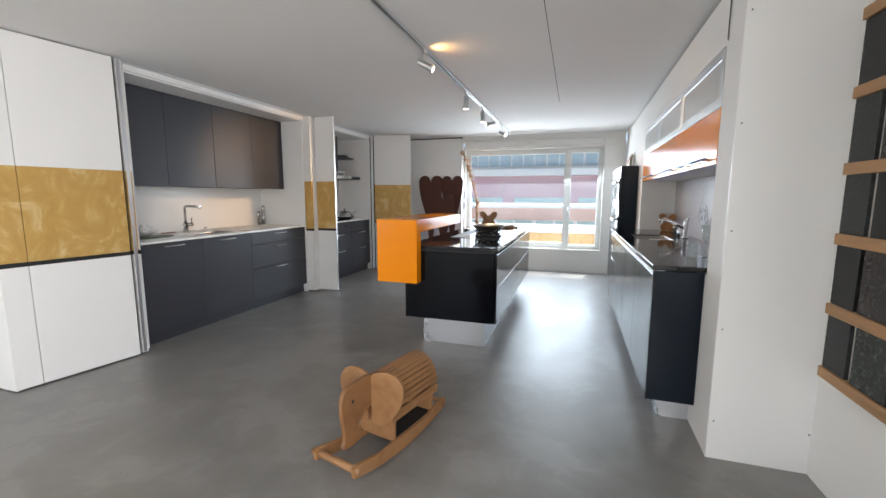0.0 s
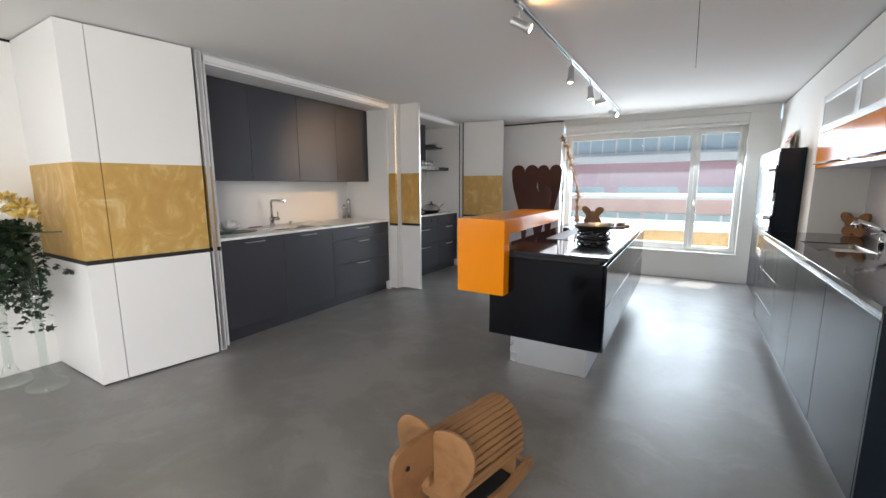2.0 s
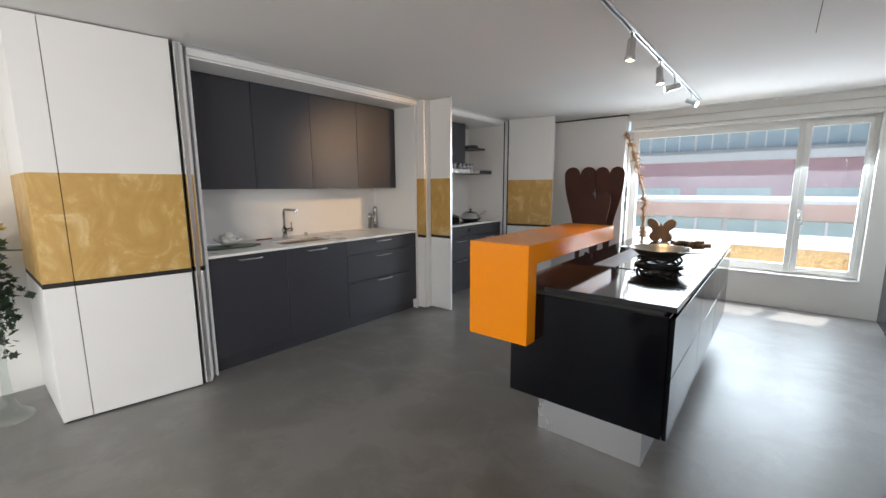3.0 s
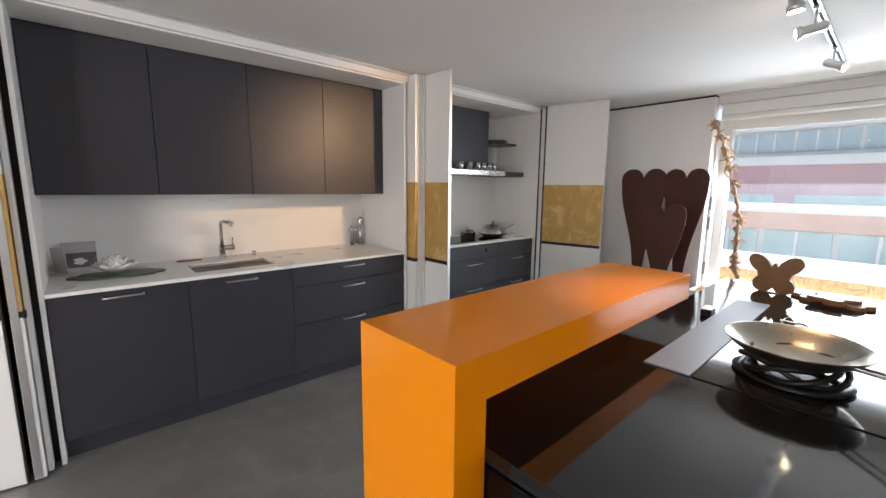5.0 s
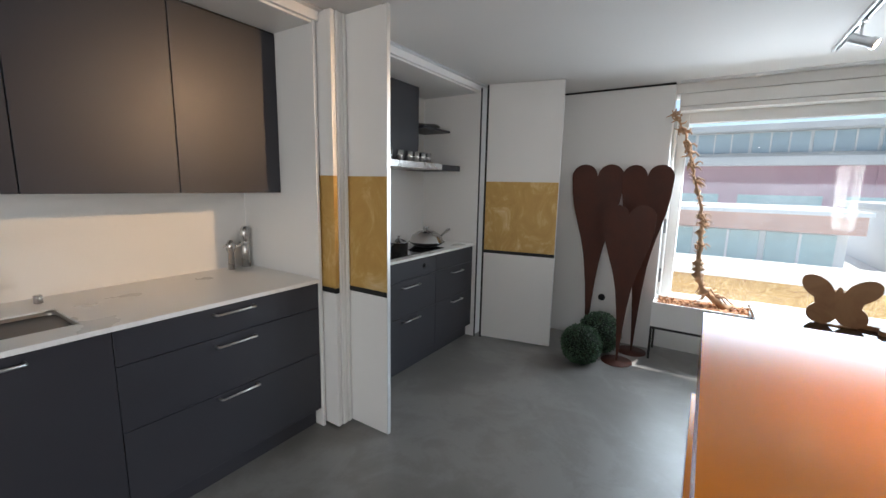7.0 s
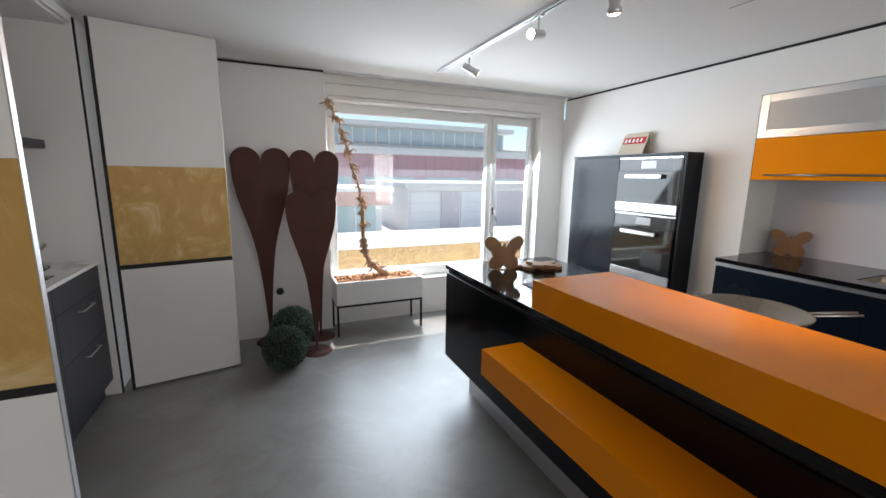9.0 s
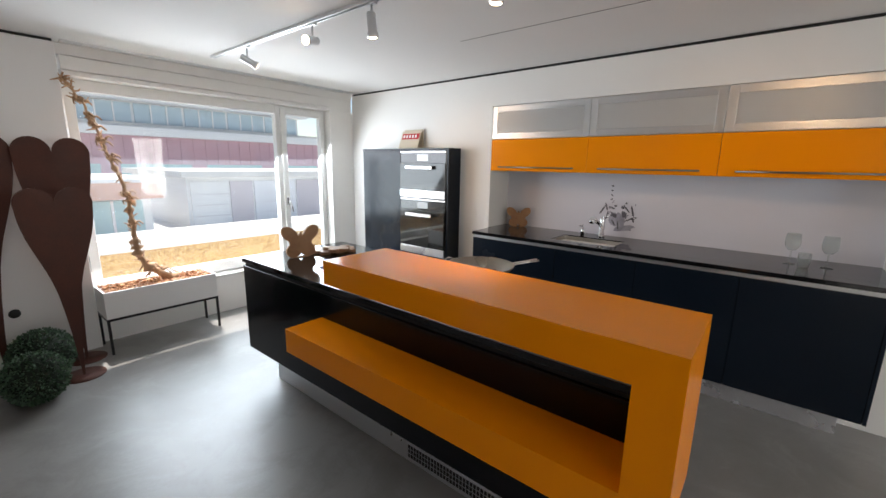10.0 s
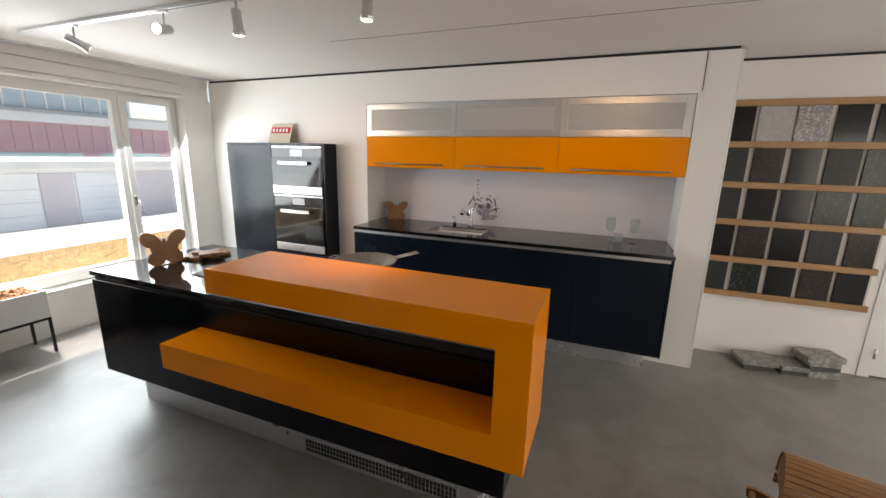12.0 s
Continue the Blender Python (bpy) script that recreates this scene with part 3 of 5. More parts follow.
def basin(x0, x1, y0, y1, z, depth, r=0.035):
    """A rounded sink bowl with an open top."""
    bm = bmesh.new()
    rings = []
    for inset, dz, rr in ((0, 0, r), (0.004, -0.01, r), (0.01, -depth + 0.03, r), (0.03, -depth, r * 1.2)):
        ring = []
        for cx, cy, a0 in ((x1 - rr - inset, y1 - rr - inset, 0), (x0 + rr + inset, y1 - rr - inset, 90), (x0 + rr + inset, y0 + rr + inset, 180), (x1 - rr - inset, y0 + rr + inset, 270)):
            for k in range(5):
                a = radians(a0 + k * 22.5)
                ring.append(bm.verts.new((cx + rr * math.cos(a), cy + rr * math.sin(a), z + dz)))
        rings.append(ring)
    for a, b in zip(rings, rings[1:]):
        for i in range(len(a)):
            j = (i + 1) % len(a)
            bm.faces.new((a[i], a[j], b[j], b[i])).smooth = True
    bm.faces.new(rings[-1])
    bmesh.ops.recalc_face_normals(bm, faces=bm.faces)
    bmesh.ops.reverse_faces(bm, faces=bm.faces)
    return bm


def sink(x0, x1, y0, y1, z, label, drain=(0.5, 0.5)):
    s = thing("kitchen_sink", label, "sink", ((x0 + x1) / 2, (y0 + y1) / 2, z - 0.17))
    b = wpart("bowl", basin(x0 - 0.002, x1 + 0.002, y0 - 0.002, y1 + 0.002, z - 0.003, 0.16), SINK_STEEL, s)
    mod = b.modifiers.new("thickness", "SOLIDIFY")
    mod.thickness, mod.offset = 0.002, -1
    dx, dy = x0 + (x1 - x0) * drain[0], y0 + (y1 - y0) * drain[1]
    wpart("drain", lathe([(0, 0.004), (0.03, 0.004), (0.042, 0.002), (0.042, -0.002), (0, -0.002)], 24, (dx, dy, z - 0.159)), CHROME, s)
    wpart("overflow", box(x0 + 0.008, x0 + 0.013, dy - 0.05, dy + 0.05, z - 0.062, z - 0.045, 0.002), DARK_STEEL, s)
    return s


sink(SX0, SX1, SY0, SY1, 0.925, "brushed steel undermount sink in the white worktop")
tap = thing("kitchen_tap", "brushed steel kitchen tap with an angled spout", "tap", (-3.575, 3.905, 0.925))
part("base", lathe([(0, 0), (0.027, 0), (0.027, 0.02), (0.021, 0.024), (0.021, 0.1), (0, 0.1)], 20), STEEL, tap)
part("spout", tube([(0, 0, 0.09), (0, 0, 0.255), (0.012, 0.002, 0.275), (0.03, 0.005, 0.28), (0.2, 0.03, 0.28)], 0.0125, 12), STEEL, tap)
part("aerator", tube([(0.187, 0.028, 0.279), (0.187, 0.028, 0.255)], 0.012, 12), CHROME, tap)
part("lever_body", tube([(0, -0.02, 0.075), (0, 0.085, 0.075)], 0.02, 14), STEEL, tap)
part("lever", tube([(0, 0.075, 0.08), (0, 0.078, 0.15)], 0.006, 10), STEEL, tap)
stop = thing("sink_control", "small round steel drain knob on the worktop", "drain knob", (-3.545, 4.125, 0.925))
part("knob", lathe([(0, 0), (0.016, 0), (0.016, 0.034), (0.013, 0.036), (0, 0.036)], 20), STEEL, stop)

# wall cabinets
for i in range(4):
    y0 = K0 + 0.003 + i * 0.5565
    wc = thing("wall_cabinet", "matt anthracite wall cabinet with one flat door", "cabinet", (-3.46, y0 + 0.278, 1.412), group="anthracite wall cabinets")
    wpart("body", box(-3.655, -3.288, y0 + 0.001, y0 + 0.5555, 1.414, 2.296, 0), ANTHRACITE, wc)
    wpart("door", box(-3.286, -3.265, y0 + 0.002, y0 + 0.5545, 1.412, 2.294, 0.0015), ANTHRACITE, wc)
    wpart("grip_profile", box(-3.284, -3.27, y0 + 0.002, y0 + 0.5545, 2.2945, 2.304, 0), SHADOW_GAP, wc)

# leaves of the second folding door between the niches
pack = thing("folding_door", "white and gold folding door leaves folded together, half drawn out", "folding door", (-3.0, 5.27, 0), group="folding doors")
for y0, x1, gold in ((5.207, -2.845, True), (5.240, -2.838, False), (5.264, -2.84, False), (5.288, -2.836, False)):
    if gold:
        banded(pack, -3.62, x1, y0, y0 + 0.028, 0.015, 2.368, "leaf_")
    else:
        wpart("leaf", box(-3.62, x1, y0, y0 + 0.02, 0.015, 2.368, 0.002), WHITE, pack)
banded(pack, -3.3, -2.555, 5.316, 5.338, 0.015, 2.37, "outer_leaf_")
wpart("edge_profile", box(-2.5545, -2.551, 5.314, 5.34, 0.015, 2.37, 0.0005), ALU, pack)
wpart("roller", box(-2.6, -2.57, 5.322, 5.332, 2.366, 2.374, 0), BLACK_METAL, pack)
solo("folding_door_rail", join(box(-2.95, -2.9, 2.9, 7.05, CEIL - 0.012, CEIL + 0.001, 0.001)), ALU, "slim aluminium folding door track on the ceiling", "door track", "structure")

# second niche with hob and hood
M0, M1, MX = 5.4, 7.04, -2.965
shell2 = thing("cooking_niche", "white lined cupboard niche with hob and shelves", "cupboard niche", (-3.3, 6.2, 0))
wpart("side_panel", box(-3.75, -2.93, M0 - 0.02, M0, 0, 2.37, 0.002), WHITE, shell2)
wpart("side_panel", box(-3.75, -2.93, M1, M1 + 0.02, 0, 2.37, 0.002), WHITE, shell2)
wpart("back_panel", box(-3.75, -3.56, M0, M1, 0, 2.34, 0), COMPOSITE, shell2)
wpart("soffit", box(-3.56, -2.955, M0, M1, 2.305, 2.325, 0.001), WHITE, shell2)
wpart("fascia", box(-2.954, -2.93, M0 - 0.02, M1 + 0.02, 2.316, 2.374, 0.002), WHITE, shell2)
wpart("seal", box(-2.93, -2.922, M1 + 0.001, M1 + 0.02, 0.0, 2.35, 0.001), SHADOW_GAP, shell2)
solo("panel_left_far", box(-3.79, -2.94, M1 + 0.022, 7.73, 0, CEIL - 0.004, 0.002), WHITE, "white side of the built-in closet", "panel", "structure")
solo("panel_left_between", box(-3.79, -3.62, 5.2, M0 - 0.022, 0, CEIL - 0.004, 0.002), WHITE, "white panel behind the folded leaves", "panel", "structure")
base_unit(M0 + 0.003, 6.41, [0.117, 0.475, 0.755, 0.9], [(5.96, 6.165, 0.44), (5.96, 6.165, 0.705)], "matt anthracite hob cabinet with drawers", MX, -3.5)
base_unit(6.41, M1 - 0.003, [0.117, 0.475, 0.755, 0.9], [(6.66, 6.83, 0.435), (6.66, 6.83, 0.705)], "matt anthracite drawer cabinet beside the hob", MX, -3.5)
solo("hob_socket", moved(lathe([(0, 0), (0.021, 0), (0.021, 0.004), (0.014, 0.004), (0.013, 0.012), (0, 0.012)], 20), pose(MX, 6.24, 0.835, 0, 90)), BLACK_METAL, "small round black control knob on the drawer front", "knob")
solo("cooking_worktop", box(-3.56, -2.95, M0 + 0.001, M1 - 0.001, 0.905, 0.925, 0.001), COMPOSITE, "thin white composite worktop under the hob", "worktop")
solo("glass_hob", box(-3.45, -3.02, 5.75, 6.62, 0.925, 0.931, 0.002), OVEN_GLASS, "black glass hob set on the white worktop", "hob")
hood = thing("cooker_hood", "grey box hood above a flat steel hood plate", "cooker hood", (-3.4, 6.1, 1.62))
wpart("chimney", box(-3.555, -3.3, 5.95, 6.6, 1.66, 2.304, 0.002), ANTHRACITE, hood)
wpart("hood_plate", box(-3.555, -3.06, 5.6, 6.62, 1.605, 1.655, 0.003), STEEL, hood)
solo("niche_shelf", box(-3.555, -3.13, 6.621, M1 - 0.001, 1.605, 1.655, 0.002), ANTHRACITE, "thick grey wall shelf beside the hood", "shelf")
solo("niche_shelf", box(-3.555, -3.25, 6.603, M1 - 0.001, 1.965, 1.985, 0.002), ANTHRACITE, "thin grey wall shelf carrying plates", "shelf")
for i, y_ in enumerate((6.05, 6.18, 6.3, 6.39, 6.48, 6.56)):
    cupb = thing("steel_beaker", "small steel beaker on the hood plate", "beaker", (-3.17, y_, 1.655), group="steel beakers")
    part("cup", lathe([(0, 0), (0.026, 0), (0.03, 0.085), (0.027, 0.085), (0.024, 0.004), (0, 0.004)], 18), STEEL, cupb)
for r, z_, y_ in ((0.115, 0, 6.85), (0.1, 0.014, 6.85), (0.08, 0, 6.68)):
    pl = thing("plate", "grey stoneware plate on the shelf", "plate", (-3.38, y_, 1.985 + z_), group="shelf plates")
    part("dish", lathe([(0, 0), (r * 0.6, 0), (r, 0.02), (r, 0.026), (r * 0.6, 0.008), (0, 0.008)], 24), DARK_STEEL, pl)
pot = thing("saucepan", "small polished steel pot with lid on the hob", "pot", (-3.2, 6.2, 0.931))
part("body", lathe([(0, 0), (0.072, 0), (0.078, 0.006), (0.078, 0.075), (0.083, 0.078), (0.075, 0.08), (0, 0.08)], 28), CHROME, pot)
part("lid", lathe([(0.082, 0.079), (0.06, 0.098), (0.012, 0.106), (0.008, 0.118), (0.018, 0.128), (0, 0.13)], 28), CHROME, pot)
for s_ in (-1, 1):
    part("handle", tube([(0.02, s_ * 0.075, 0.06), (0.02, s_ * 0.105, 0.062), (-0.02, s_ * 0.105, 0.062), (-0.02, s_ * 0.075, 0.06)], 0.005, 8), CHROME, pot)
wok_ = thing("wok", "black wok with a domed glass lid on the hob", "wok", (-3.2, 6.6, 0.925))
part("pan", lathe([(0, 0.006), (0.09, 0.006), (0.16, 0.045), (0.165, 0.045), (0.095, 0.0), (0, 0.0)], 32), BLACK_METAL, wok_)
part("lid", lathe([(0.155, 0.047), (0.13, 0.1), (0.07, 0.14), (0.0, 0.15)], 32), STEEL, wok_, "domed steel lid")
part("lid_knob", lathe([(0, 0.15), (0.01, 0.15), (0.01, 0.165), (0.024, 0.172), (0.024, 0.182), (0, 0.184)], 18), CHROME, wok_)
part("handle", tube([(0.02, 0.14, 0.05), (0.03, 0.22, 0.09), (0.04, 0.32, 0.13)], [0.008, 0.01, 0.012], 8), STEEL, wok_)

# half-open gold banded door beyond the cooking niche
leaf = thing("folding_door", "half open white door leaf with a gold stucco band", "folding door", (-2.86, 7.075, 0), 10.8, group="folding doors")
LW = 0.655
for nm, z0, z1, mt in (("lower_panel", 0.015, BZ0, WHITE), ("black_strip", BZ0, GZ0, SHADOW_GAP), ("gold_panel", GZ0, GZ1, GOLD), ("upper_panel", GZ1, 2.372, WHITE)):
    part(nm, box(0, LW, -0.013, 0.013, z0, z1, 0.0015), mt, leaf)
part("edge_profile", box(LW, LW + 0.003, -0.0135, 0.0135, 0.015, 2.372, 0.0004), ALU, leaf)
part("hinge_profile", box(-0.018, -0.002, -0.014, 0.014, 0.0, 2.372, 0.001), SHADOW_GAP, leaf)

# ---- island ----
IX0, IX1, IY0, IY1, IZ0, IZ1 = -0.87, -0.05, 3.757, 6.3, 0.25, 0.896
island = thing("kitchen_island", "long black lacquered kitchen island on a recessed pale plinth", "kitchen island", (-0.46, 5.03, 0))
wpart("body", box(IX0, IX1 - 0.022, IY0, IY1, IZ0, 0.845, 0.003), BLACK, island)
wpart("grip_channel", box(IX0 + 0.012, IX1 - 0.05, IY0 + 0.012, IY1 - 0.012, 0.845, 0.868, 0), SHADOW_GAP, island)
wpart("plinth", box(-0.74, -0.17, 3.87, 6.17, 0.0, IZ0, 0.002), PLINTH, island, "pale aluminium plinth")
for i in range(3):
    y0 = IY0 + 0.002 + i * 0.8477
    for z0, z1 in ((IZ0 + 0.002, 0.555), (0.559, 0.84)):
        wpart("drawer_front", box(IX1 - 0.02, IX1, y0 + 0.002, y0 + 0.8455, z0, z1, 0.002), BLACK, island)
grille = wpart("vent_grille", box(-0.748, -0.7402, 3.99, 4.87, 0.028, 0.112, 0.001), PLINTH, island, "pale louvred vent grille")
for i in range(44):
    for zz in (0.036, 0.062, 0.087):
        wpart("slot", box(-0.7505, -0.7482, 3.998 + i * 0.0197, 4.012 + i * 0.0197, zz, zz + 0.019, 0), SHADOW_GAP, grille)
solo("island_worktop", box(IX0 - 0.004, IX1 + 0.004, IY0 - 0.004, IY1 + 0.004, 0.868, IZ1, 0.002), GRANITE, "polished black granite worktop on the island", "worktop")
bar = thing("orange_counter", "orange lacquered bar counter looping round the end of the island", "bar counter", (-0.9, 4.4, 0.578))
BX0, BX1, BY0 = -1.088, -0.718, 3.655
END_Y = IY0 + 0.013
wpart("counter_top", join(box(BX0, IX0 - 0.001, END_Y, 5.045, 1.014, 1.12, 0), box(IX0 - 0.001, BX1, IY0 - 0.006, 5.045, 1.014, 1.12, 0)), ORANGE, bar)
wpart("end_panel", join(box(BX0, IX0 - 0.001, BY0, END_Y, 0.578, 1.12, 0), box(IX0 - 0.001, BX1, BY0, IY0 - 0.006, 0.578, 1.12, 0)), ORANGE, bar)
wpart("lower_shelf", box(BX0, IX0 - 0.001, END_Y, 5.4, 0.578, 0.703, 0), ORANGE, bar)
hob = thing("induction_hob", "black glass induction hob in the island worktop", "hob", (-0.315, 5.1, IZ1))
wpart("glass_plate", box(-0.53, -0.10, 4.5, 5.7, IZ1, IZ1 + 0.004, 0.001), OVEN_GLASS, hob)
for y_ in (4.735, 5.1, 5.465):
    wpart("cooking_zone", lathe([(0.128, 0.0042), (0.131, 0.0042), (0.131, 0.0046), (0.128, 0.0046), (0.128, 0.0042)], 40, (-0.315, y_, IZ1)), DARK_STEEL, hob, "fine grey cooking zone ring")
solo("extractor_strip", box(-0.675, -0.535, 4.5, 5.7, IZ1, IZ1 + 0.006, 0.002), EXTRACTOR, "pale blue-grey extractor strip beside the hob", "extractor")

# ---- right kitchen niche ----
RX, RY0, RY1, RT = 0.974, 3.006, 5.69, 0.94
solo("backsplash", box(1.628, 1.6475, NY0, NY1, 0.9, 1.49, 0), SPLASH, "lilac white glass backsplash with a flower motif", "backsplash", "structure")
base = thing("sink_base_cabinet", "blue-black lacquered base cabinets with an aluminium grip channel", "cabinet", (1.3, 4.36, 0))
wpart("body", box(RX + 0.022, wall_x(RY0) - 0.002, RY0, RY1, 0.148, 0.884, 0), NAVY, base)
wpart("end_panel", box(RX, wall_x(RY0) - 0.002, RY0 - 0.018, RY0 - 0.001, 0.145, 0.908, 0.001), NAVY, base)
wpart("grip_channel", box(RX + 0.012, RX + 0.06, RY0, RY1, 0.884, 0.911, 0), ALU, base, "aluminium grip channel")
wpart("plinth", box(RX + 0.09, wall_x(RY0) - 0.002, RY0 + 0.085, RY1 - 0.03, 0, 0.148, 0.001), PLINTH, base, "pale aluminium plinth")
ys = [RY0 + 0.001, 3.66, 4.27, 4.88, RY1]
for i in range(4):
    zs = [(0.148, 0.883)] if i in (1, 2) else [(0.148, 0.36), (0.363, 0.62), (0.623, 0.883)]
    if i == 0:
        zs = [(0.148, 0.883)]
    for z0, z1 in zs:
        wpart("front", box(RX, RX + 0.02, ys[i] + 0.002, ys[i + 1] - 0.002, z0, z1, 0.002), NAVY, base)
RSX0, RSX1, RSY0, RSY1 = 1.1, 1.4, 4.47, 4.98
wt = thing("sink_worktop", "polished black granite worktop with an inset sink", "worktop", (1.3, 4.36, 0.912))
wpart("slab", join(box(RX - 0.006, RSX0, RY0 - 0.022, RY1 + 0.004, 0.912, RT, 0.002), box(RSX1, 1.627, NY0 + 0.003, NY1 - 0.003, 0.912, RT, 0), box(wall_x(NY0) + 0.004, RSX1, NY0 + 0.003, RY0 - 0.022, 0.912, RT, 0), box(wall_x(NY1) + 0.004, RSX1, RY1 + 0.004, NY1 - 0.003, 0.912, RT, 0), box(RSX0, RSX1, RY0 - 0.022, RSY0, 0.912, RT, 0), box(RSX0, RSX1, RSY1, RY1 + 0.004, 0.912, RT, 0)), GRANITE, wt)
sink(RSX0, RSX1, RSY0, RSY1, RT, "steel undermount sink in the black worktop")


def slanted(bm):
    """Follows the wall with the niche, which runs out of square."""
    for v in bm.verts:
        v.co.x += (v.co.y - 2.74) * 0.0185
    return bm


UX = 1.222
for y0, y1 in ((NY0 + 0.003, 3.889), (3.889, 4.79), (4.79, NY1 - 0.003)):
    uc = thing("wall_cabinet", "wall cabinet with orange flap below and frosted glass flap above", "cabinet", (1.4, (y0 + y1) / 2, 1.49), group="orange wall cabinets")
    xa, xb = UX + 0.028, UX + 0.33
    wpart("body", slanted(join(box(xa, xb, y0 + 0.001, y0 + 0.018, 1.494, 2.074, 0), box(xa, xb, y1 - 0.018, y1 - 0.001, 1.494, 2.074, 0), box(xa, xb, y0 + 0.018, y1 - 0.018, 1.494, 1.512, 0), box(xa, xb, y0 + 0.018, y1 - 0.018, 1.772, 1.787, 0), box(xa, xb, y0 + 0.018, y1 - 0.018, 2.055, 2.074, 0), box(xb - 0.015, xb, y0 + 0.018, y1 - 0.018, 1.512, 2.055, 0))), WHITE, uc)
    fl = wpart("orange_flap", slanted(box(UX, UX + 0.022, y0 + 0.0015, y1 - 0.0015, 1.491, 1.776, 0.002)), ORANGE, uc, "orange lacquered flap")
    wpart("handle", slanted(join(tube([(UX - 0.03, y0 + 0.1, 1.525), (UX - 0.03, y1 - 0.1, 1.525)], 0.006, 10), tube([(UX + 0.002, y0 + 0.16, 1.525), (UX - 0.03, y0 + 0.16, 1.525)], 0.005, 8), tube([(UX + 0.002, y1 - 0.16, 1.525), (UX - 0.03, y1 - 0.16, 1.525)], 0.005, 8))), DARK_STEEL, fl, "long grey steel bar handle")
    gf = wpart("glass_flap_frame", slanted(join(box(UX, UX + 0.022, y0 + 0.002, y0 + 0.056, 1.78, 2.074, 0.002), box(UX, UX + 0.022, y1 - 0.056, y1 - 0.002, 1.78, 2.074, 0.002), box(UX, UX + 0.022, y0 + 0.056, y1 - 0.056, 1.78, 1.834, 0.002), box(UX, UX + 0.022, y0 + 0.056, y1 - 0.056, 2.02, 2.074, 0.002))), ALU, uc, "aluminium flap frame")
    wpart("frosted_pane", slanted(box(UX + 0.004, UX + 0.009, y0 + 0.054, y1 - 0.054, 1.832, 2.022, 0)), FROSTED, gf, "frosted glass pane")
wpart("under_panel", slanted(box(UX + 0.335, UX + 0.385, NY0 + 0.003, NY1 - 0.003, 1.494, 2.07, 0)), WHITE, uc, "white filler behind the cabinets")

# tall oven cabinet
OX = 1.088
oc = thing("oven_cabinet", "tall blue-black cabinet with two built-in ovens", "cabinet", (1.2, 6.72, 0))
OW = wall_x(6.07) - 0.002
wpart("body", box(OX + 0.022, OW, 6.105, 7.37, 0.1, 1.68, 0), NAVY, oc)
wpart("plinth", box(OX + 0.06, OW, 6.12, 7.35, 0, 0.1, 0), NAVY, oc)
wpart("end_panel", box(OX - 0.002, OW, 6.086, 6.104, 0.1, 1.7, 0.001), NAVY, oc)
wpart("top_panel", box(OX - 0.002, OW, 6.105, 7.37, 1.681, 1.7, 0.001), NAVY, oc)
wpart("door", box(OX, OX + 0.02, 6.757, 7.368, 0.104, 1.679, 0.002), NAVY, oc)
wpart("lower_drawer", box(OX, OX + 0.02, 6.11, 6.748, 0.104, 0.578, 0.002), NAVY, oc)
wpart("seam", box(OX + 0.006, OX + 0.021, 6.748, 6.757, 0.104, 1.679, 0), SHADOW_GAP, oc)
for nm, z0, z1 in (("oven", 1.19, 1.672), ("oven", 0.585, 1.183)):
    ov = thing("built_in_oven", "built-in oven with steel trim, glass door and bar handle", "oven", (OX, 6.4, z0), group="ovens")
    wpart("trim", box(OX - 0.004, OX + 0.021, 6.112, 6.746, z0, z1, 0.002), OVEN_GLASS, ov)
    wpart("control_panel", box(OX - 0.008, OX - 0.0045, 6.117, 6.74, z1 - 0.115, z1 - 0.02, 0.001), OVEN_GLASS, ov)
    wpart("top_strip", box(OX - 0.009, OX - 0.0045, 6.117, 6.74, z1 - 0.018, z1 - 0.002, 0.001), STEEL, ov)
    wpart("display", box(OX - 0.0095, OX - 0.0082, 6.35, 6.5, z1 - 0.1, z1 - 0.035, 0), DARK_STEEL, ov, "grey display")
    d_ = wpart("door", box(OX - 0.02, OX - 0.0045, 6.117, 6.74, z0 + 0.085, z1 - 0.122, 0.003), OVEN_GLASS, ov, "dark glass oven door")
    wpart("handle", join(box(OX - 0.058, OX - 0.044, 6.26, 6.63, z1 - 0.185, z1 - 0.15, 0.005), box(OX - 0.044, OX - 0.02, 6.275, 6.297, z1 - 0.178, z1 - 0.157, 0.002), box(OX - 0.044, OX - 0.02, 6.595, 6.617, z1 - 0.178, z1 - 0.157, 0.002)), STEEL, d_, "flat steel bar handle")
    wpart("bottom_strip", box(OX - 0.02, OX - 0.0045, 6.117, 6.74, z0 + 0.004, z0 + 0.083, 0.002), STEEL, ov)
# ---- ceiling track with spotlights ----
TX = -0.535
track = thing("spotlight_track", "slim silver ceiling track", "light track", (TX, 4.4, CEIL))
wpart("rail", join(box(TX - 0.018, TX - 0.007, 1.2, 7.28, CEIL - 0.02, CEIL, 0.001), box(TX + 0.007, TX + 0.018, 1.2, 7.28, CEIL - 0.02, CEIL, 0.001), box(TX - 0.007, TX + 0.007, 1.2, 7.28, CEIL - 0.006, CEIL, 0)), ALU, track)
wpart("slot", box(TX - 0.006, TX + 0.006, 1.22, 7.26, CEIL - 0.009, CEIL - 0.0062, 0), SHADOW_GAP, track)


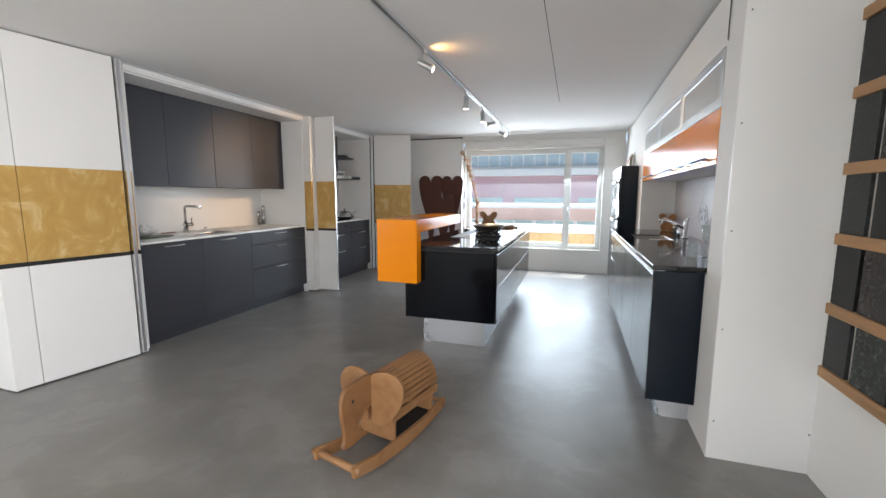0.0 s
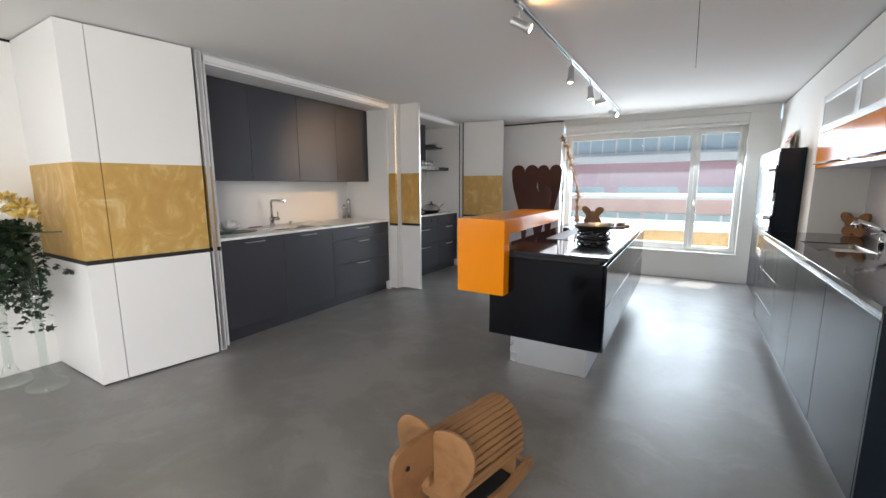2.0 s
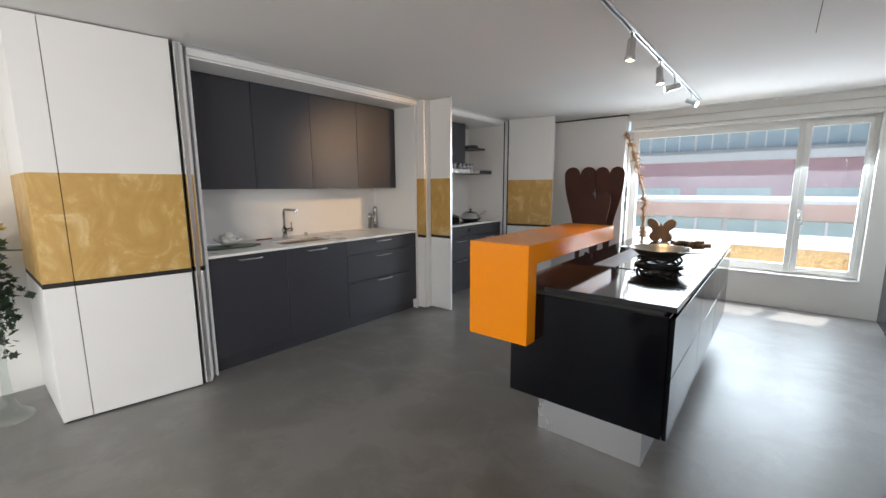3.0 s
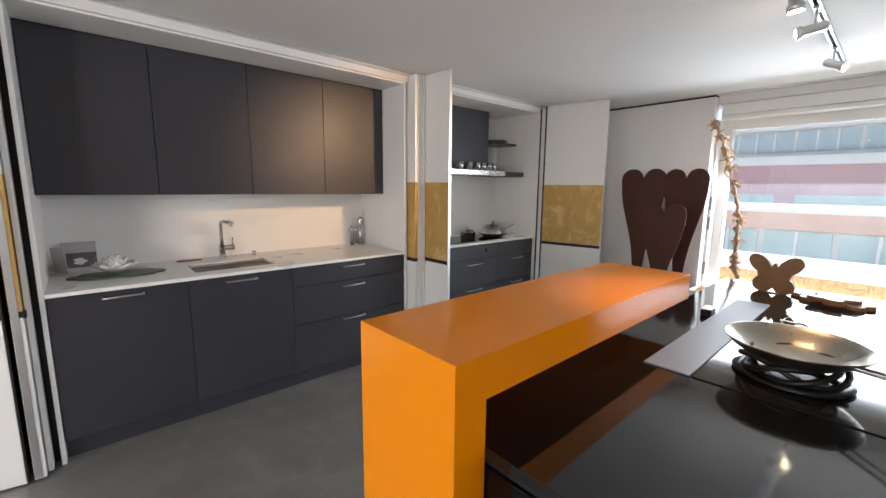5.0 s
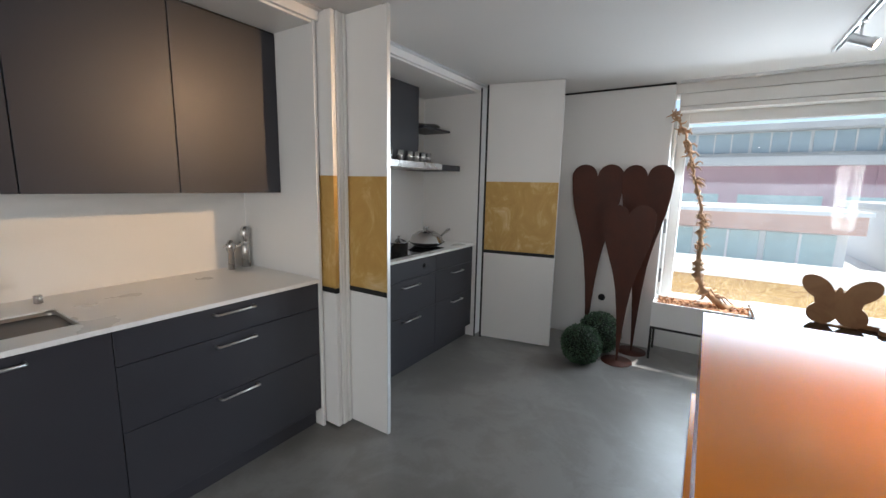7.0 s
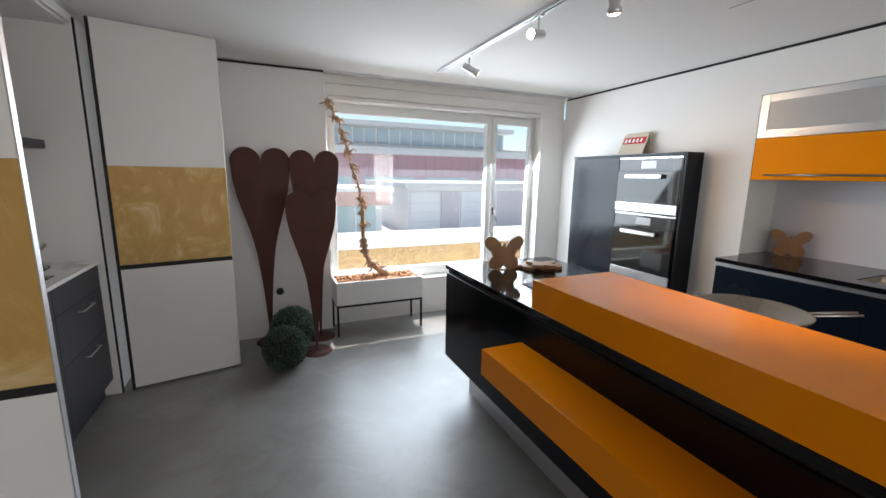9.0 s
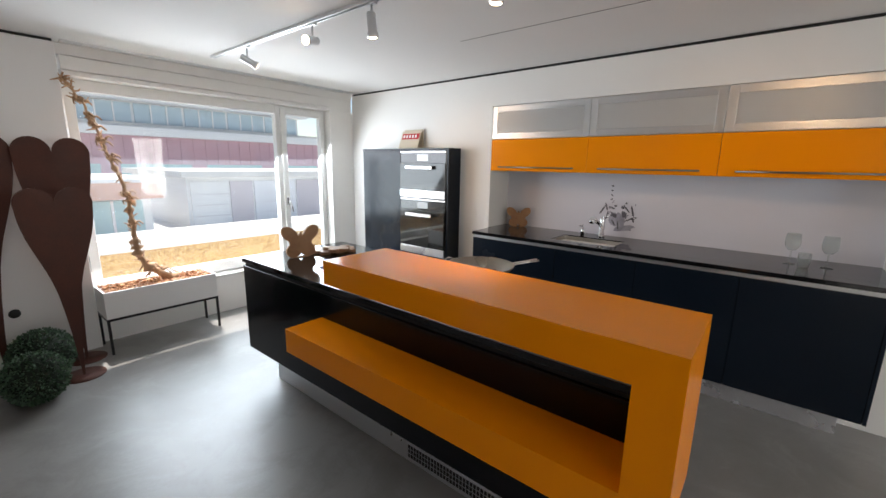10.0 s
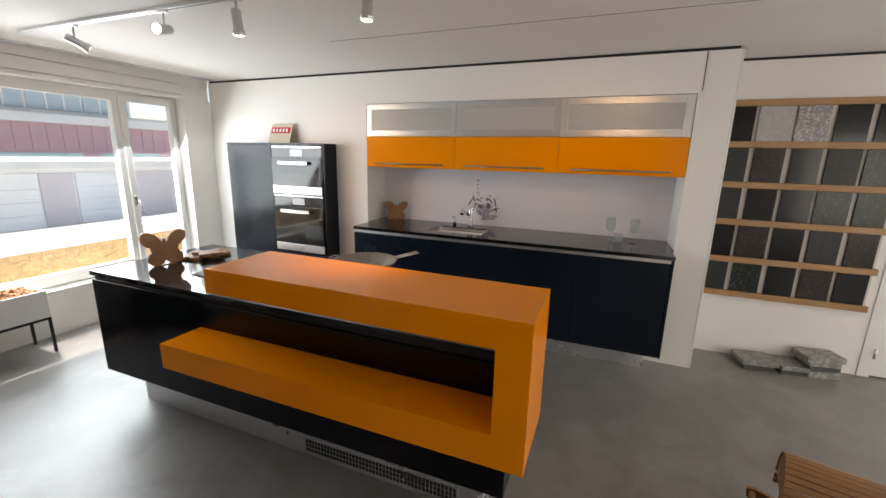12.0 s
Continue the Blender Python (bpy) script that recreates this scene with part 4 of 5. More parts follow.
def spotlight(y, aim, watts, cone=40):
    """A small cylindrical spot on the track that points along aim."""
    at = Vector((TX, y, CEIL - 0.02))
    s = thing("track_spotlight", "small silver cylindrical track spotlight, lit", "spotlight", at, group="track spotlights")
    part("adapter", box(-0.012, 0.012, -0.035, 0.035, -0.012, 0, 0.002), ALU, s)
    part("stem", tube([(0, 0, -0.012), (0, 0, -0.075)], 0.006, 8), ALU, s)
    d = Vector(aim).normalized()
    turn = Matrix.Translation((0, 0, -0.095)) @ d.to_track_quat("Z", "Y").to_matrix().to_4x4()
    part("housing", moved(lathe([(0.0, -0.05), (0.019, -0.05), (0.024, -0.042), (0.024, 0.045), (0.03, 0.05), (0.03, 0.075), (0.026, 0.075), (0.024, 0.052), (0, 0.05)], 20), turn), ALU, s)
    part("bulb", moved(lathe([(0, 0.076), (0.016, 0.075), (0.0245, 0.07), (0.0245, 0.056)], 16), turn), BULB, s, "glowing warm reflector bulb")
    lamp = new("spot_beam", bpy.data.lights.new("spot_beam", "SPOT"))
    lamp.data.energy, lamp.data.color, lamp.data.spot_size, lamp.data.spot_blend, lamp.data.shadow_soft_size = watts, (1.0, 0.62, 0.32), radians(cone), 1.0, 0.03
    p = at + Vector((0, 0, -0.095)) + d * 0.085
    lamp.matrix_world = look(p, p + d)
    return s


spotlight(3.36, (0.85, 0.25, -0.45), 12, 70)
spotlight(4.56, (-0.05, 0.02, -1), 25, 50)
spotlight(5.33, (0.1, 0.0, -1), 25, 50)
spotlight(5.87, (-2.73, -1.05, -0.62), 120, 38)
spotlight(6.7, (0.8, -0.35, -0.45), 20, 60)
spill = new("spot_spill", bpy.data.lights.new("spot_spill", "SPOT"))
spill.data.energy, spill.data.color, spill.data.spot_size, spill.data.spot_blend, spill.data.shadow_soft_size = 1.6, (1.0, 0.5, 0.16), radians(120), 1.0, 0.02
spill.matrix_world = look((TX + 0.05, 3.36, CEIL - 0.06), (TX + 0.14, 3.4, CEIL))

# fine ceiling joints
for x_ in (0.33,):
    solo("ceiling_joint", box(x_, x_ + 0.004, 0.5, 5.4, CEIL - 0.0012, CEIL + 0.001, 0), SHADOW_GAP, "hairline joint in the ceiling", "joint", "structure")

# ---- rocking elephant ----
el = thing("rocking_elephant", "wooden rocking elephant toy with a slatted body", "rocking toy", (-0.395, 2.375, 0), -104)


def rocker_outline():
    low = [(-0.39 + 0.78 * i / 16, 0) for i in range(17)]
    low = [(x, 0.36 * x * x) for x, _ in low]
    return low + [(0.395, 0.1), (0.36, 0.108), (0.2, 0.075), (-0.2, 0.075), (-0.36, 0.108), (-0.395, 0.1)]


for s_ in (-1, 1):
    part("rocker", prism(rocker_outline(), s_ * 0.125 - 0.011, s_ * 0.125 + 0.011, "y", 0.003), BEECH, el)
part("front_rod", tube([(0.37, -0.155, 0.083), (0.37, 0.155, 0.083)], 0.018, 14), BEECH, el)
part("rear_rod", tube([(-0.37, -0.14, 0.083), (-0.37, 0.14, 0.083)], 0.013, 14), BEECH, el)
for x_, nm in ((0.075, "front_leg_board"), (-0.27, "rear_leg_board")):
    part(nm, prism([(-0.113, 0.06), (0.113, 0.06), (0.12, 0.25), (-0.12, 0.25)], x_ - 0.01, x_ + 0.01, "x", 0.002), BEECH, el)
for x_ in (0.095, -0.295):
    pts = [(0.118 * math.cos(a), 0.24 + 0.15 * math.sin(a)) for a in (math.pi * i / 16 for i in range(17))]
    part("end_plate", prism(pts, x_ - 0.009, x_ + 0.009, "x", 0.002), BEECH, el)
slat_mesh = None
for i in range(17):
    a = math.pi * (i + 0.5) / 17
    c, s_ = math.cos(a), math.sin(a)
    if slat_mesh is None:
        slat_mesh = mesh_of("slat", box(-0.31, 0.11, -0.0117, 0.0117, -0.006, 0.006, 0.002), BEECH)
    sl = new("slat", slat_mesh)
    sl.parent = el
    nx, nz = c / 0.125, s_ / 0.155
    sl.matrix_basis = Matrix.Translation((0, 0.125 * c, 0.24 + 0.155 * s_)) @ Matrix.Rotation(math.atan2(nz, nx) - math.pi / 2, 4, "X")
    ORIGIN[sl.name] = ORIGIN[el.name]
for s_ in (-1, 1):
    for z_ in (0.216, 0.19):
        sl = new("slat", slat_mesh)
        sl.parent = el
        sl.matrix_basis = Matrix.Translation((0, s_ * 0.125, z_)) @ Matrix.Rotation(radians(90), 4, "X")
        ORIGIN[sl.name] = ORIGIN[el.name]
# black board added to paint the deep shade under the body
part("shade_board", box(-0.255, 0.06, -0.112, 0.112, 0.066, 0.076, 0.002), SHADOW_GAP, el, "black board standing in for the shade between the rockers")
head = [(0.09, 0.26), (0.09, 0.385), (0.11, 0.415), (0.17, 0.425), (0.25, 0.422), (0.312, 0.405), (0.335, 0.355), (0.335, 0.29), (0.325, 0.22), (0.32, 0.17), (0.325, 0.142), (0.336, 0.127), (0.32, 0.114), (0.28, 0.11), (0.24, 0.117), (0.21, 0.135), (0.2, 0.156), (0.207, 0.172), (0.225, 0.162), (0.24, 0.172), (0.225, 0.203), (0.19, 0.235), (0.15, 0.255)]
hd = part("head", prism(rounded(head, 3), -0.012, 0.012, "y", 0.003), BEECH_DARK, el, "dark stained profile head with trunk")
for s_ in (-1, 1):
    part("eye", moved(lathe([(0, 0), (0.009, 0), (0.009, 0.003), (0, 0.004)], 14), pose(0.265, s_ * 0.012, 0.335, -90 * s_)), BLACK_METAL, hd, "small black eye")
    ear = [(0, 0.18), (0, 0.25), (0, 0.34), (0, 0.425), (0.03, 0.45), (0.09, 0.46), (0.145, 0.442), (0.18, 0.4), (0.186, 0.345), (0.165, 0.275), (0.125, 0.21), (0.085, 0.172), (0.05, 0.16), (0.02, 0.168)]
    e_ = part("ear", prism([(s_ * a * 0.96, b * 0.965) for a, b in rounded(ear)], -0.008, 0.008, "x", 0.003), BEECH, el, "rounded light beech ear")
    e_.matrix_basis = pose(0.13, s_ * 0.012, 0, 0, 0, 14 if s_ > 0 else 4)

# ---- rusted steel hearts ----


HEART_SIDE = ((0, 1), (0.1, 0.95), (0.18, 0.85), (0.27, 0.68), (0.36, 0.5), (0.43, 0.385), (0.5, 0.3), (0.64, 0.19), (0.77, 0.12), (0.9, 0.065), (1.0, 0.035))


def heart_outline(w, top):
    """Two lobes that run down into a long point."""
    r = w / 4
    pts = []
    for i in range(13):
        a = math.pi * i / 12
        pts.append((w / 4 + r * math.cos(a), top - r + r * math.sin(a)))
    for i in range(1, 13):
        a = math.pi * i / 12
        pts.append((-w / 4 + r * math.cos(a), top - r + r * math.sin(a)))
    side = []
    for i in range(1, 23):
        u = i / 22
        lo = max(k for k in range(len(HEART_SIDE) - 1) if HEART_SIDE[k][0] < u)
        (u0, w0), (u1, w1) = HEART_SIDE[lo], HEART_SIDE[lo + 1]
        side.append((w / 2 * (w0 + (w1 - w0) * (u - u0) / (u1 - u0)), (top - r) * (1 - u)))
    pts += [(-x, z) for x, z in side]
    pts += [(x, z) for x, z in side[::-1]]
    return pts


def heart(at, w, top, turn, label):
    h = thing("heart_sculpture", label, "sculpture", at, turn, group="steel hearts")
    part("plate", prism(heart_outline(w, top), -0.003, 0.003, "y"), RUST, h)
    part("foot", lathe([(0, 0), (0.125, 0), (0.125, 0.006), (0, 0.006)], 36), RUST, h, "round rusted steel foot")


heart((-1.985, 7.6, 0), 0.455, 1.69, 3, "tall rusted steel heart on a long pointed stem")
heart((-1.565, 7.56, 0), 0.41, 1.68, -4, "tall rusted steel heart beside the window")
heart((-1.635, 7.25, 0), 0.395, 1.345, 2, "shorter rusted steel heart in front of the tall ones")


def shrub_ball(at, r, seed):
    """A ball of many small curled leaves on a dark core."""
    rnd = random.Random(seed)
    b = thing("boxwood_ball", "round artificial boxwood ball lying on the floor", "boxwood ball", at, group="boxwood balls")
    core = bmesh.new()
    bmesh.ops.create_icosphere(core, subdivisions=3, radius=r * 0.9, matrix=Matrix.Translation((0, 0, r)))
    part("core", core, LEAF_DARK, b)
    bm = bmesh.new()
    k = 2600
    for i in range(k):
        z = 1 - 2 * (i + 0.5) / k
        a = i * 2.39996 + rnd.uniform(-0.3, 0.3)
        q = math.sqrt(1 - z * z)
        d = Vector((q * math.cos(a), q * math.sin(a), z))
        base = d * r * rnd.uniform(0.86, 0.97) + Vector((0, 0, r))
        side = d.orthogonal().normalized()
        side.rotate(Matrix.Rotation(rnd.uniform(0, 6.28), 3, d))
        up = (d * rnd.uniform(0.5, 1.0) + d.cross(side) * rnd.uniform(-0.8, 0.8)).normalized()
        l_, w_ = rnd.uniform(0.012, 0.02), rnd.uniform(0.005, 0.008)
        vs = [bm.verts.new(base - side * w_ * 0.5), bm.verts.new(base + side * w_ * 0.5), bm.verts.new(base + up * l_ * 0.6 + side * w_), bm.verts.new(base + up * l_), bm.verts.new(base + up * l_ * 0.6 - side * w_)]
        bm.faces.new(vs)
    tagged(part("leaves", bm, LEAF, b), kind="stuff")


def leaf_material(name, a, b_, rough=0.5):
    m, n, l, b = material(name)
    g = n.new("ShaderNodeNewGeometry")
    l.new(ramp(n, l, g.outputs["Random Per Island"], [(0.0, a), (1.0, b_)]), b.inputs["Base Color"])
    b.inputs["Roughness"].default_value = rough
    return m


LEAF = leaf_material("boxwood_leaf", (0.02, 0.05, 0.024), (0.085, 0.16, 0.085))
LEAF_DARK = coat("leaf_core", (0.008, 0.016, 0.007), 0.8)
IVY = leaf_material("ivy_leaf", (0.005, 0.014, 0.006), (0.022, 0.05, 0.02))
PETAL = leaf_material("yellow_petal", (0.62, 0.42, 0.07), (0.8, 0.66, 0.3))
BARK = leaf_material("bark_chips", (0.2, 0.07, 0.03), (0.5, 0.27, 0.13), 0.85)
VINE = coat("dry_vine", (0.46, 0.28, 0.16), 0.75, vary=0.3, big=14, fine=120, bump=0.4)
shrub_ball((-1.889, 7.035, 0), 0.168, 3)
shrub_ball((-1.816, 7.375, 0), 0.187, 4)

# ---- planter with a dry vine ----
PX0, PX1, PY0, PY1, PZ0, PZ1 = -1.425, -0.6, 7.475, 7.79, 0.298, 0.515
pln = thing("planter_box", "white rectangular planter on a thin black metal stand", "planter", (-1.01, 7.63, 0))
wpart("box", join(box(PX0, PX1, PY0, PY0 + 0.012, PZ0, PZ1, 0.002), box(PX0, PX1, PY1 - 0.012, PY1, PZ0, PZ1, 0.002), box(PX0, PX0 + 0.012, PY0 + 0.012, PY1 - 0.012, PZ0, PZ1, 0.001), box(PX1 - 0.012, PX1, PY0 + 0.012, PY1 - 0.012, PZ0, PZ1, 0.001), box(PX0 + 0.012, PX1 - 0.012, PY0 + 0.012, PY1 - 0.012, PZ0, PZ1 - 0.03, 0)), WHITE, pln)
stand_rim = join(box(PX0, PX1, PY0, PY0 + 0.018, PZ0 - 0.02, PZ0, 0.001), box(PX0, PX1, PY1 - 0.018, PY1, PZ0 - 0.02, PZ0, 0.001), box(PX0, PX0 + 0.018, PY0 + 0.018, PY1 - 0.018, PZ0 - 0.02, PZ0, 0.001), box(PX1 - 0.018, PX1, PY0 + 0.018, PY1 - 0.018, PZ0 - 0.02, PZ0, 0.001))
wpart("stand_frame", stand_rim, BLACK_METAL, pln, "thin black metal stand")
for x_ in (PX0, PX1 - 0.018):
    for y_ in (PY0, PY1 - 0.018):
        wpart("leg", box(x_, x_ + 0.018, y_, y_ + 0.018, 0, PZ0 - 0.0205, 0.001), BLACK_METAL, pln)
rnd = random.Random(11)
bm = bmesh.new()
for i in range(700):
    p = Vector((rnd.uniform(PX0 + 0.03, PX1 - 0.03), rnd.uniform(PY0 + 0.03, PY1 - 0.03), PZ1 - 0.028 + rnd.uniform(0, 0.025)))
    m_ = Matrix.Translation(p) @ Euler((rnd.uniform(-0.6, 0.6), rnd.uniform(-0.6, 0.6), rnd.uniform(0, 6.3))).to_matrix().to_4x4() @ Matrix.Diagonal((rnd.uniform(0.02, 0.045), rnd.uniform(0.01, 0.02), rnd.uniform(0.004, 0.008), 1))
    bmesh.ops.create_cube(bm, size=1, matrix=m_)
solo("bark_mulch", bm, BARK, "orange-brown bark chips filling the planter", "bark mulch", "stuff")

vine = thing("dry_vine", "dry knotted vine stem rising from the planter", "vine", (-0.92, 7.66, PZ1 - 0.02))
way = [(-0.88, 7.66, 0.5), (-0.97, 7.66, 0.56), (-1.06, 7.665, 0.63), (-1.115, 7.67, 0.74), (-1.126, 7.675, 0.86), (-1.122, 7.68, 0.97), (-1.132, 7.68, 1.1), (-1.135, 7.68, 1.23), (-1.165, 7.68, 1.38), (-1.212, 7.68, 1.52), (-1.235, 7.68, 1.63), (-1.268, 7.68, 1.74), (-1.3, 7.68, 1.85), (-1.33, 7.68, 1.95), (-1.385, 7.685, 2.04), (-1.42, 7.69, 2.1), (-1.415, 7.69, 2.16)]
fine_way, fine_r = [], []
for (a, b_) in zip(way, way[1:]):
    for j in range(5):
        q = Vector(a).lerp(Vector(b_), j / 5)
        fine_way.append(q + Vector((rnd.uniform(-1, 1), rnd.uniform(-1, 1), 0)) * 0.006)
for i in range(len(fine_way)):
    u = i / len(fine_way)
    base_r = 0.024 * (1 - u) ** 2.0 + 0.0075
    fine_r.append(base_r * (2.2 if rnd.random() < 0.18 else rnd.uniform(0.8, 1.1)))
wpart("stem", tube(fine_way, fine_r, 9), VINE, vine)
for i in range(80):
    k = rnd.randrange(6, len(fine_way) - 3)
    p = fine_way[k]
    low = k < 22
    d = Vector((rnd.uniform(-1, 1), rnd.uniform(-0.6, 0.6), rnd.uniform(-0.4, 0.8))).normalized()
    length = rnd.uniform(0.03, 0.07) * (1.6 if low and rnd.random() < 0.3 else 1)
    q1 = p + d * length * 0.5 + Vector((0, 0, rnd.uniform(-0.01, 0.01)))
    q2 = p + d * length + Vector((rnd.uniform(-0.015, 0.015), 0, rnd.uniform(-0.01, 0.02)))
    wpart("spur", tube([p, q1, q2], [0.008, 0.006, 0.003], 6), VINE, vine)
for k in (20, 27, 34, 36, 46, 52, 57, 60, 66):
    kn = bmesh.new()
    bmesh.ops.create_icosphere(kn, subdivisions=2, radius=1.0)
    for v_ in kn.verts:
        v_.co *= 0.025 * (1 + 0.6 * noise.noise(v_.co * 2.3 + Vector((k, 0, 0))))
        v_.co += fine_way[k]
    wpart("knot", kn, VINE, vine)
    for j in range(6):
        a_ = rnd.uniform(0, 6.28)
        out = Vector((math.cos(a_), 0.5 * math.sin(a_), rnd.uniform(-0.7, 0.7)))
        p = fine_way[k]
        curl = [p + out * 0.018, p + out * 0.04 + Vector((0, 0, 0.012)), p + out * 0.052 + Vector((0.012, 0, -0.008)), p + out * 0.046 + Vector((0.02, 0, -0.02))]
        wpart("spur", tube(curl, [0.009, 0.0075, 0.006, 0.003], 6), VINE, vine)
for j in range(11):
    a_ = j * 0.62 + rnd.uniform(-0.2, 0.2)
    out = Vector((math.cos(a_), 0.45 * math.sin(a_), 0)) * rnd.uniform(0.07, 0.16)
    p = fine_way[6 + j % 5]
    wpart("root", tube([p, p + out * 0.5 + Vector((0, 0, 0.03)), p + out + Vector((0, 0, -0.03))], [0.013, 0.01, 0.005], 7), VINE, vine)

# ---- wooden butterflies and boards ----


def butterfly_outline(w, h):
    """Four wings round a short body: the outer edge of overlapping ellipses."""
    wings = []
    for s in (-1, 1):
        wings += [(s * 0.29, 0.72, 0.27, 0.18, s * 46), (s * 0.19, 0.24, 0.22, 0.2, s * -35), (s * 0.12, 0.5, 0.2, 0.16, 0)]
    wings.append((0, 0.5, 0.07, 0.27, 0))
    pts = []
    for i in range(72):
        a = 2 * math.pi * i / 72
        best = 0.05
        for cx, cz, ra, rb, tilt in wings:
            c, s = math.cos(radians(tilt)), math.sin(radians(tilt))
            dx, dz = c * math.cos(a) + s * math.sin(a), -s * math.cos(a) + c * math.sin(a)
            ox, oz = c * -cx + s * (0.46 - cz), s * cx + c * (0.46 - cz)
            qa, qb, qc = (dx / ra) ** 2 + (dz / rb) ** 2, ox * dx / ra ** 2 + oz * dz / rb ** 2, (ox / ra) ** 2 + (oz / rb) ** 2 - 1
            disc = qb * qb - qa * qc
            if disc > 0:
                best = max(best, (-qb + math.sqrt(disc)) / qa)
        pts.append((best * math.cos(a), 0.46 + best * math.sin(a)))
    low = min(z for _, z in pts)
    return [(x * w, (z - low) * h) for x, z in pts]


def butterfly(at, w, h, turn, label):
    b = thing("wooden_butterfly", label, "wooden butterfly", at, turn, group="wooden butterflies")
    part("plate", prism(butterfly_outline(w, h), -0.011, 0.011, "y", 0.002), BEECH, b)
    part("foot", box(-0.05, 0.05, -0.02, 0.02, 0.0, 0.006, 0.001), BEECH, b)


butterfly((-0.585, 6.045, IZ1), 0.25, 0.237, -11, "cut-out wooden butterfly standing on the island")
butterfly((1.53, 5.53, RT), 0.23, 0.21, -60, "cut-out wooden butterfly standing on the sink worktop")
for i, (dx, dy, dz, tn) in enumerate(((-0.40, 6.06, 0.0, 15), (-0.33, 5.98, 0.021, -25), (-0.27, 6.0, 0.0, 60))):
    bd = thing("wooden_trivet", "flat round-edged wooden trivet lying on the island", "trivet", (dx, dy, IZ1 + dz), tn, group="wooden trivets")
    outline = [(x * (1.0 - 0.1 * (i == 2)), z - 0.09) for x, z in butterfly_outline(0.19, 0.17)]
    part("board", prism(outline, 0.0, 0.02, "z", 0.002), BEECH, bd)

# ---- pan on a cast stand, on the island ----
POT_STEEL = coat("polished_pan_steel", (0.34, 0.31, 0.26), 0.3, metal=1.0, vary=0.06, bump=0.0)
pan = thing("wok_pan", "shallow steel wok with a long twin-bar handle", "pan", (-0.325, 4.735, IZ1 + 0.05))
part("bowl", lathe([(0, 0.006), (0.06, 0.009), (0.115, 0.026), (0.155, 0.052), (0.177, 0.072), (0.183, 0.074), (0.18, 0.068), (0.157, 0.046), (0.117, 0.02), (0.06, 0.002), (0, 0.0)], 48), POT_STEEL, pan)
for k_ in (-0.012, 0.012):
    part("handle_bar", tube([(0.139 + k_, -0.112 + k_, 0.064), (0.165 + k_, -0.132 + k_, 0.07), (0.262 + k_, -0.207 + k_, 0.084)], 0.0045, 8), STEEL, pan)
part("grip", tube([(-0.05, 0.172, 0.068), (-0.065, 0.2, 0.075), (0.0, 0.212, 0.075), (0.012, 0.178, 0.068)], 0.005, 8), STEEL, pan)
for a_ in (100, 125):
    part("rivet", moved(lathe([(0, 0), (0.004, 0), (0.003, 0.002), (0, 0.0025)], 10), pose(0.15 * math.cos(radians(a_)), 0.15 * math.sin(radians(a_)), 0.05)), STEEL, pan)
std = thing("pan_stand", "looped black cast iron pan stand", "pan stand", (-0.325, 4.735, IZ1 + 0.005))
part("base_plate", lathe([(0, 0), (0.135, 0.0), (0.15, 0.008), (0.13, 0.016), (0.05, 0.012), (0, 0.012)], 40), BLACK_METAL, std)
for ph in (0, 120, 240):
    pts = []
    for i in range(28):
        a = 2 * math.pi * i / 28
        rr = 0.115 + 0.015 * math.cos(2 * a + radians(ph))
        pts.append((rr * math.cos(a), rr * math.sin(a), 0.04 + 0.024 * math.sin(2 * a + radians(ph))))
    part("ring", tube(pts, 0.009, 9, True), BLACK_METAL, std)
ctl = thing("hob_remote", "small black and white plug-in box on the worktop", "small device", (-0.7, 5.29, IZ1))
part("case", box(-0.022, 0.022, -0.04, 0.04, 0, 0.03, 0.003), BLACK_METAL, ctl)
part("top_plate", box(-0.021, 0.021, -0.039, 0.039, 0.0302, 0.034, 0.001), COMPOSITE, ctl)

# ---- things on the white worktop ----
lotus = thing("lotus_flower", "white porcelain lotus flower lying on the green leaf dish", "flower ornament", (-3.31, 3.25, 0.937))
PORCELAIN = coat("porcelain", (0.78, 0.77, 0.74), 0.25, vary=0.02)
for ring, (k, r0, h0, lean) in enumerate(((9, 0.11, 0.05, 62), (8, 0.08, 0.08, 40), (6, 0.045, 0.098, 20))):
    for i in range(k):
        a = 360 * i / k + ring * 17
        pb = bmesh.new()
        rows = []
        for u in range(6):
            t_ = u / 5
            w_ = 0.045 * math.sin(math.pi * min(1, 0.15 + 0.85 * t_)) ** 0.7 if t_ < 1 else 0.001
            out, up = 0.02 + r0 * math.sin(radians(lean)) * t_, h0 * (t_ ** 1.4) + 0.006
            rows.append([pb.verts.new((out - 0.01 * abs(c) * t_, c * w_, up + 0.012 * abs(c))) for c in (-1, -0.5, 0, 0.5, 1)])
        for p0, p1 in zip(rows, rows[1:]):
            for j in range(4):
                pb.faces.new((p0[j], p0[j + 1], p1[j + 1], p1[j])).smooth = True
        pt = part("petal", moved(pb, pose(0, 0, 0, 0, 0, a)), PORCELAIN, lotus)
        md = pt.modifiers.new("thickness", "SOLIDIFY")
        md.thickness = 0.003
LEAFDISH = coat("green_leaf_dish", (0.06, 0.085, 0.045), 0.4, vary=0.3, big=12, bump=0.2)
dish_pts = []
for i in range(40):
    a = 2 * math.pi * i / 40
    notch = 1 - 0.12 * max(0, math.cos(6 * a)) ** 4
    dish_pts.append((0.12 * math.cos(a) * notch, 0.24 * math.sin(a) * notch))
dish = thing("leaf_dish", "flat green leaf-shaped dish on the white worktop", "dish", (-3.29, 3.26, 0.925), -4)
part("leaf", prism(dish_pts, 0.0, 0.011, "z", 0.003), LEAFDISH, dish)
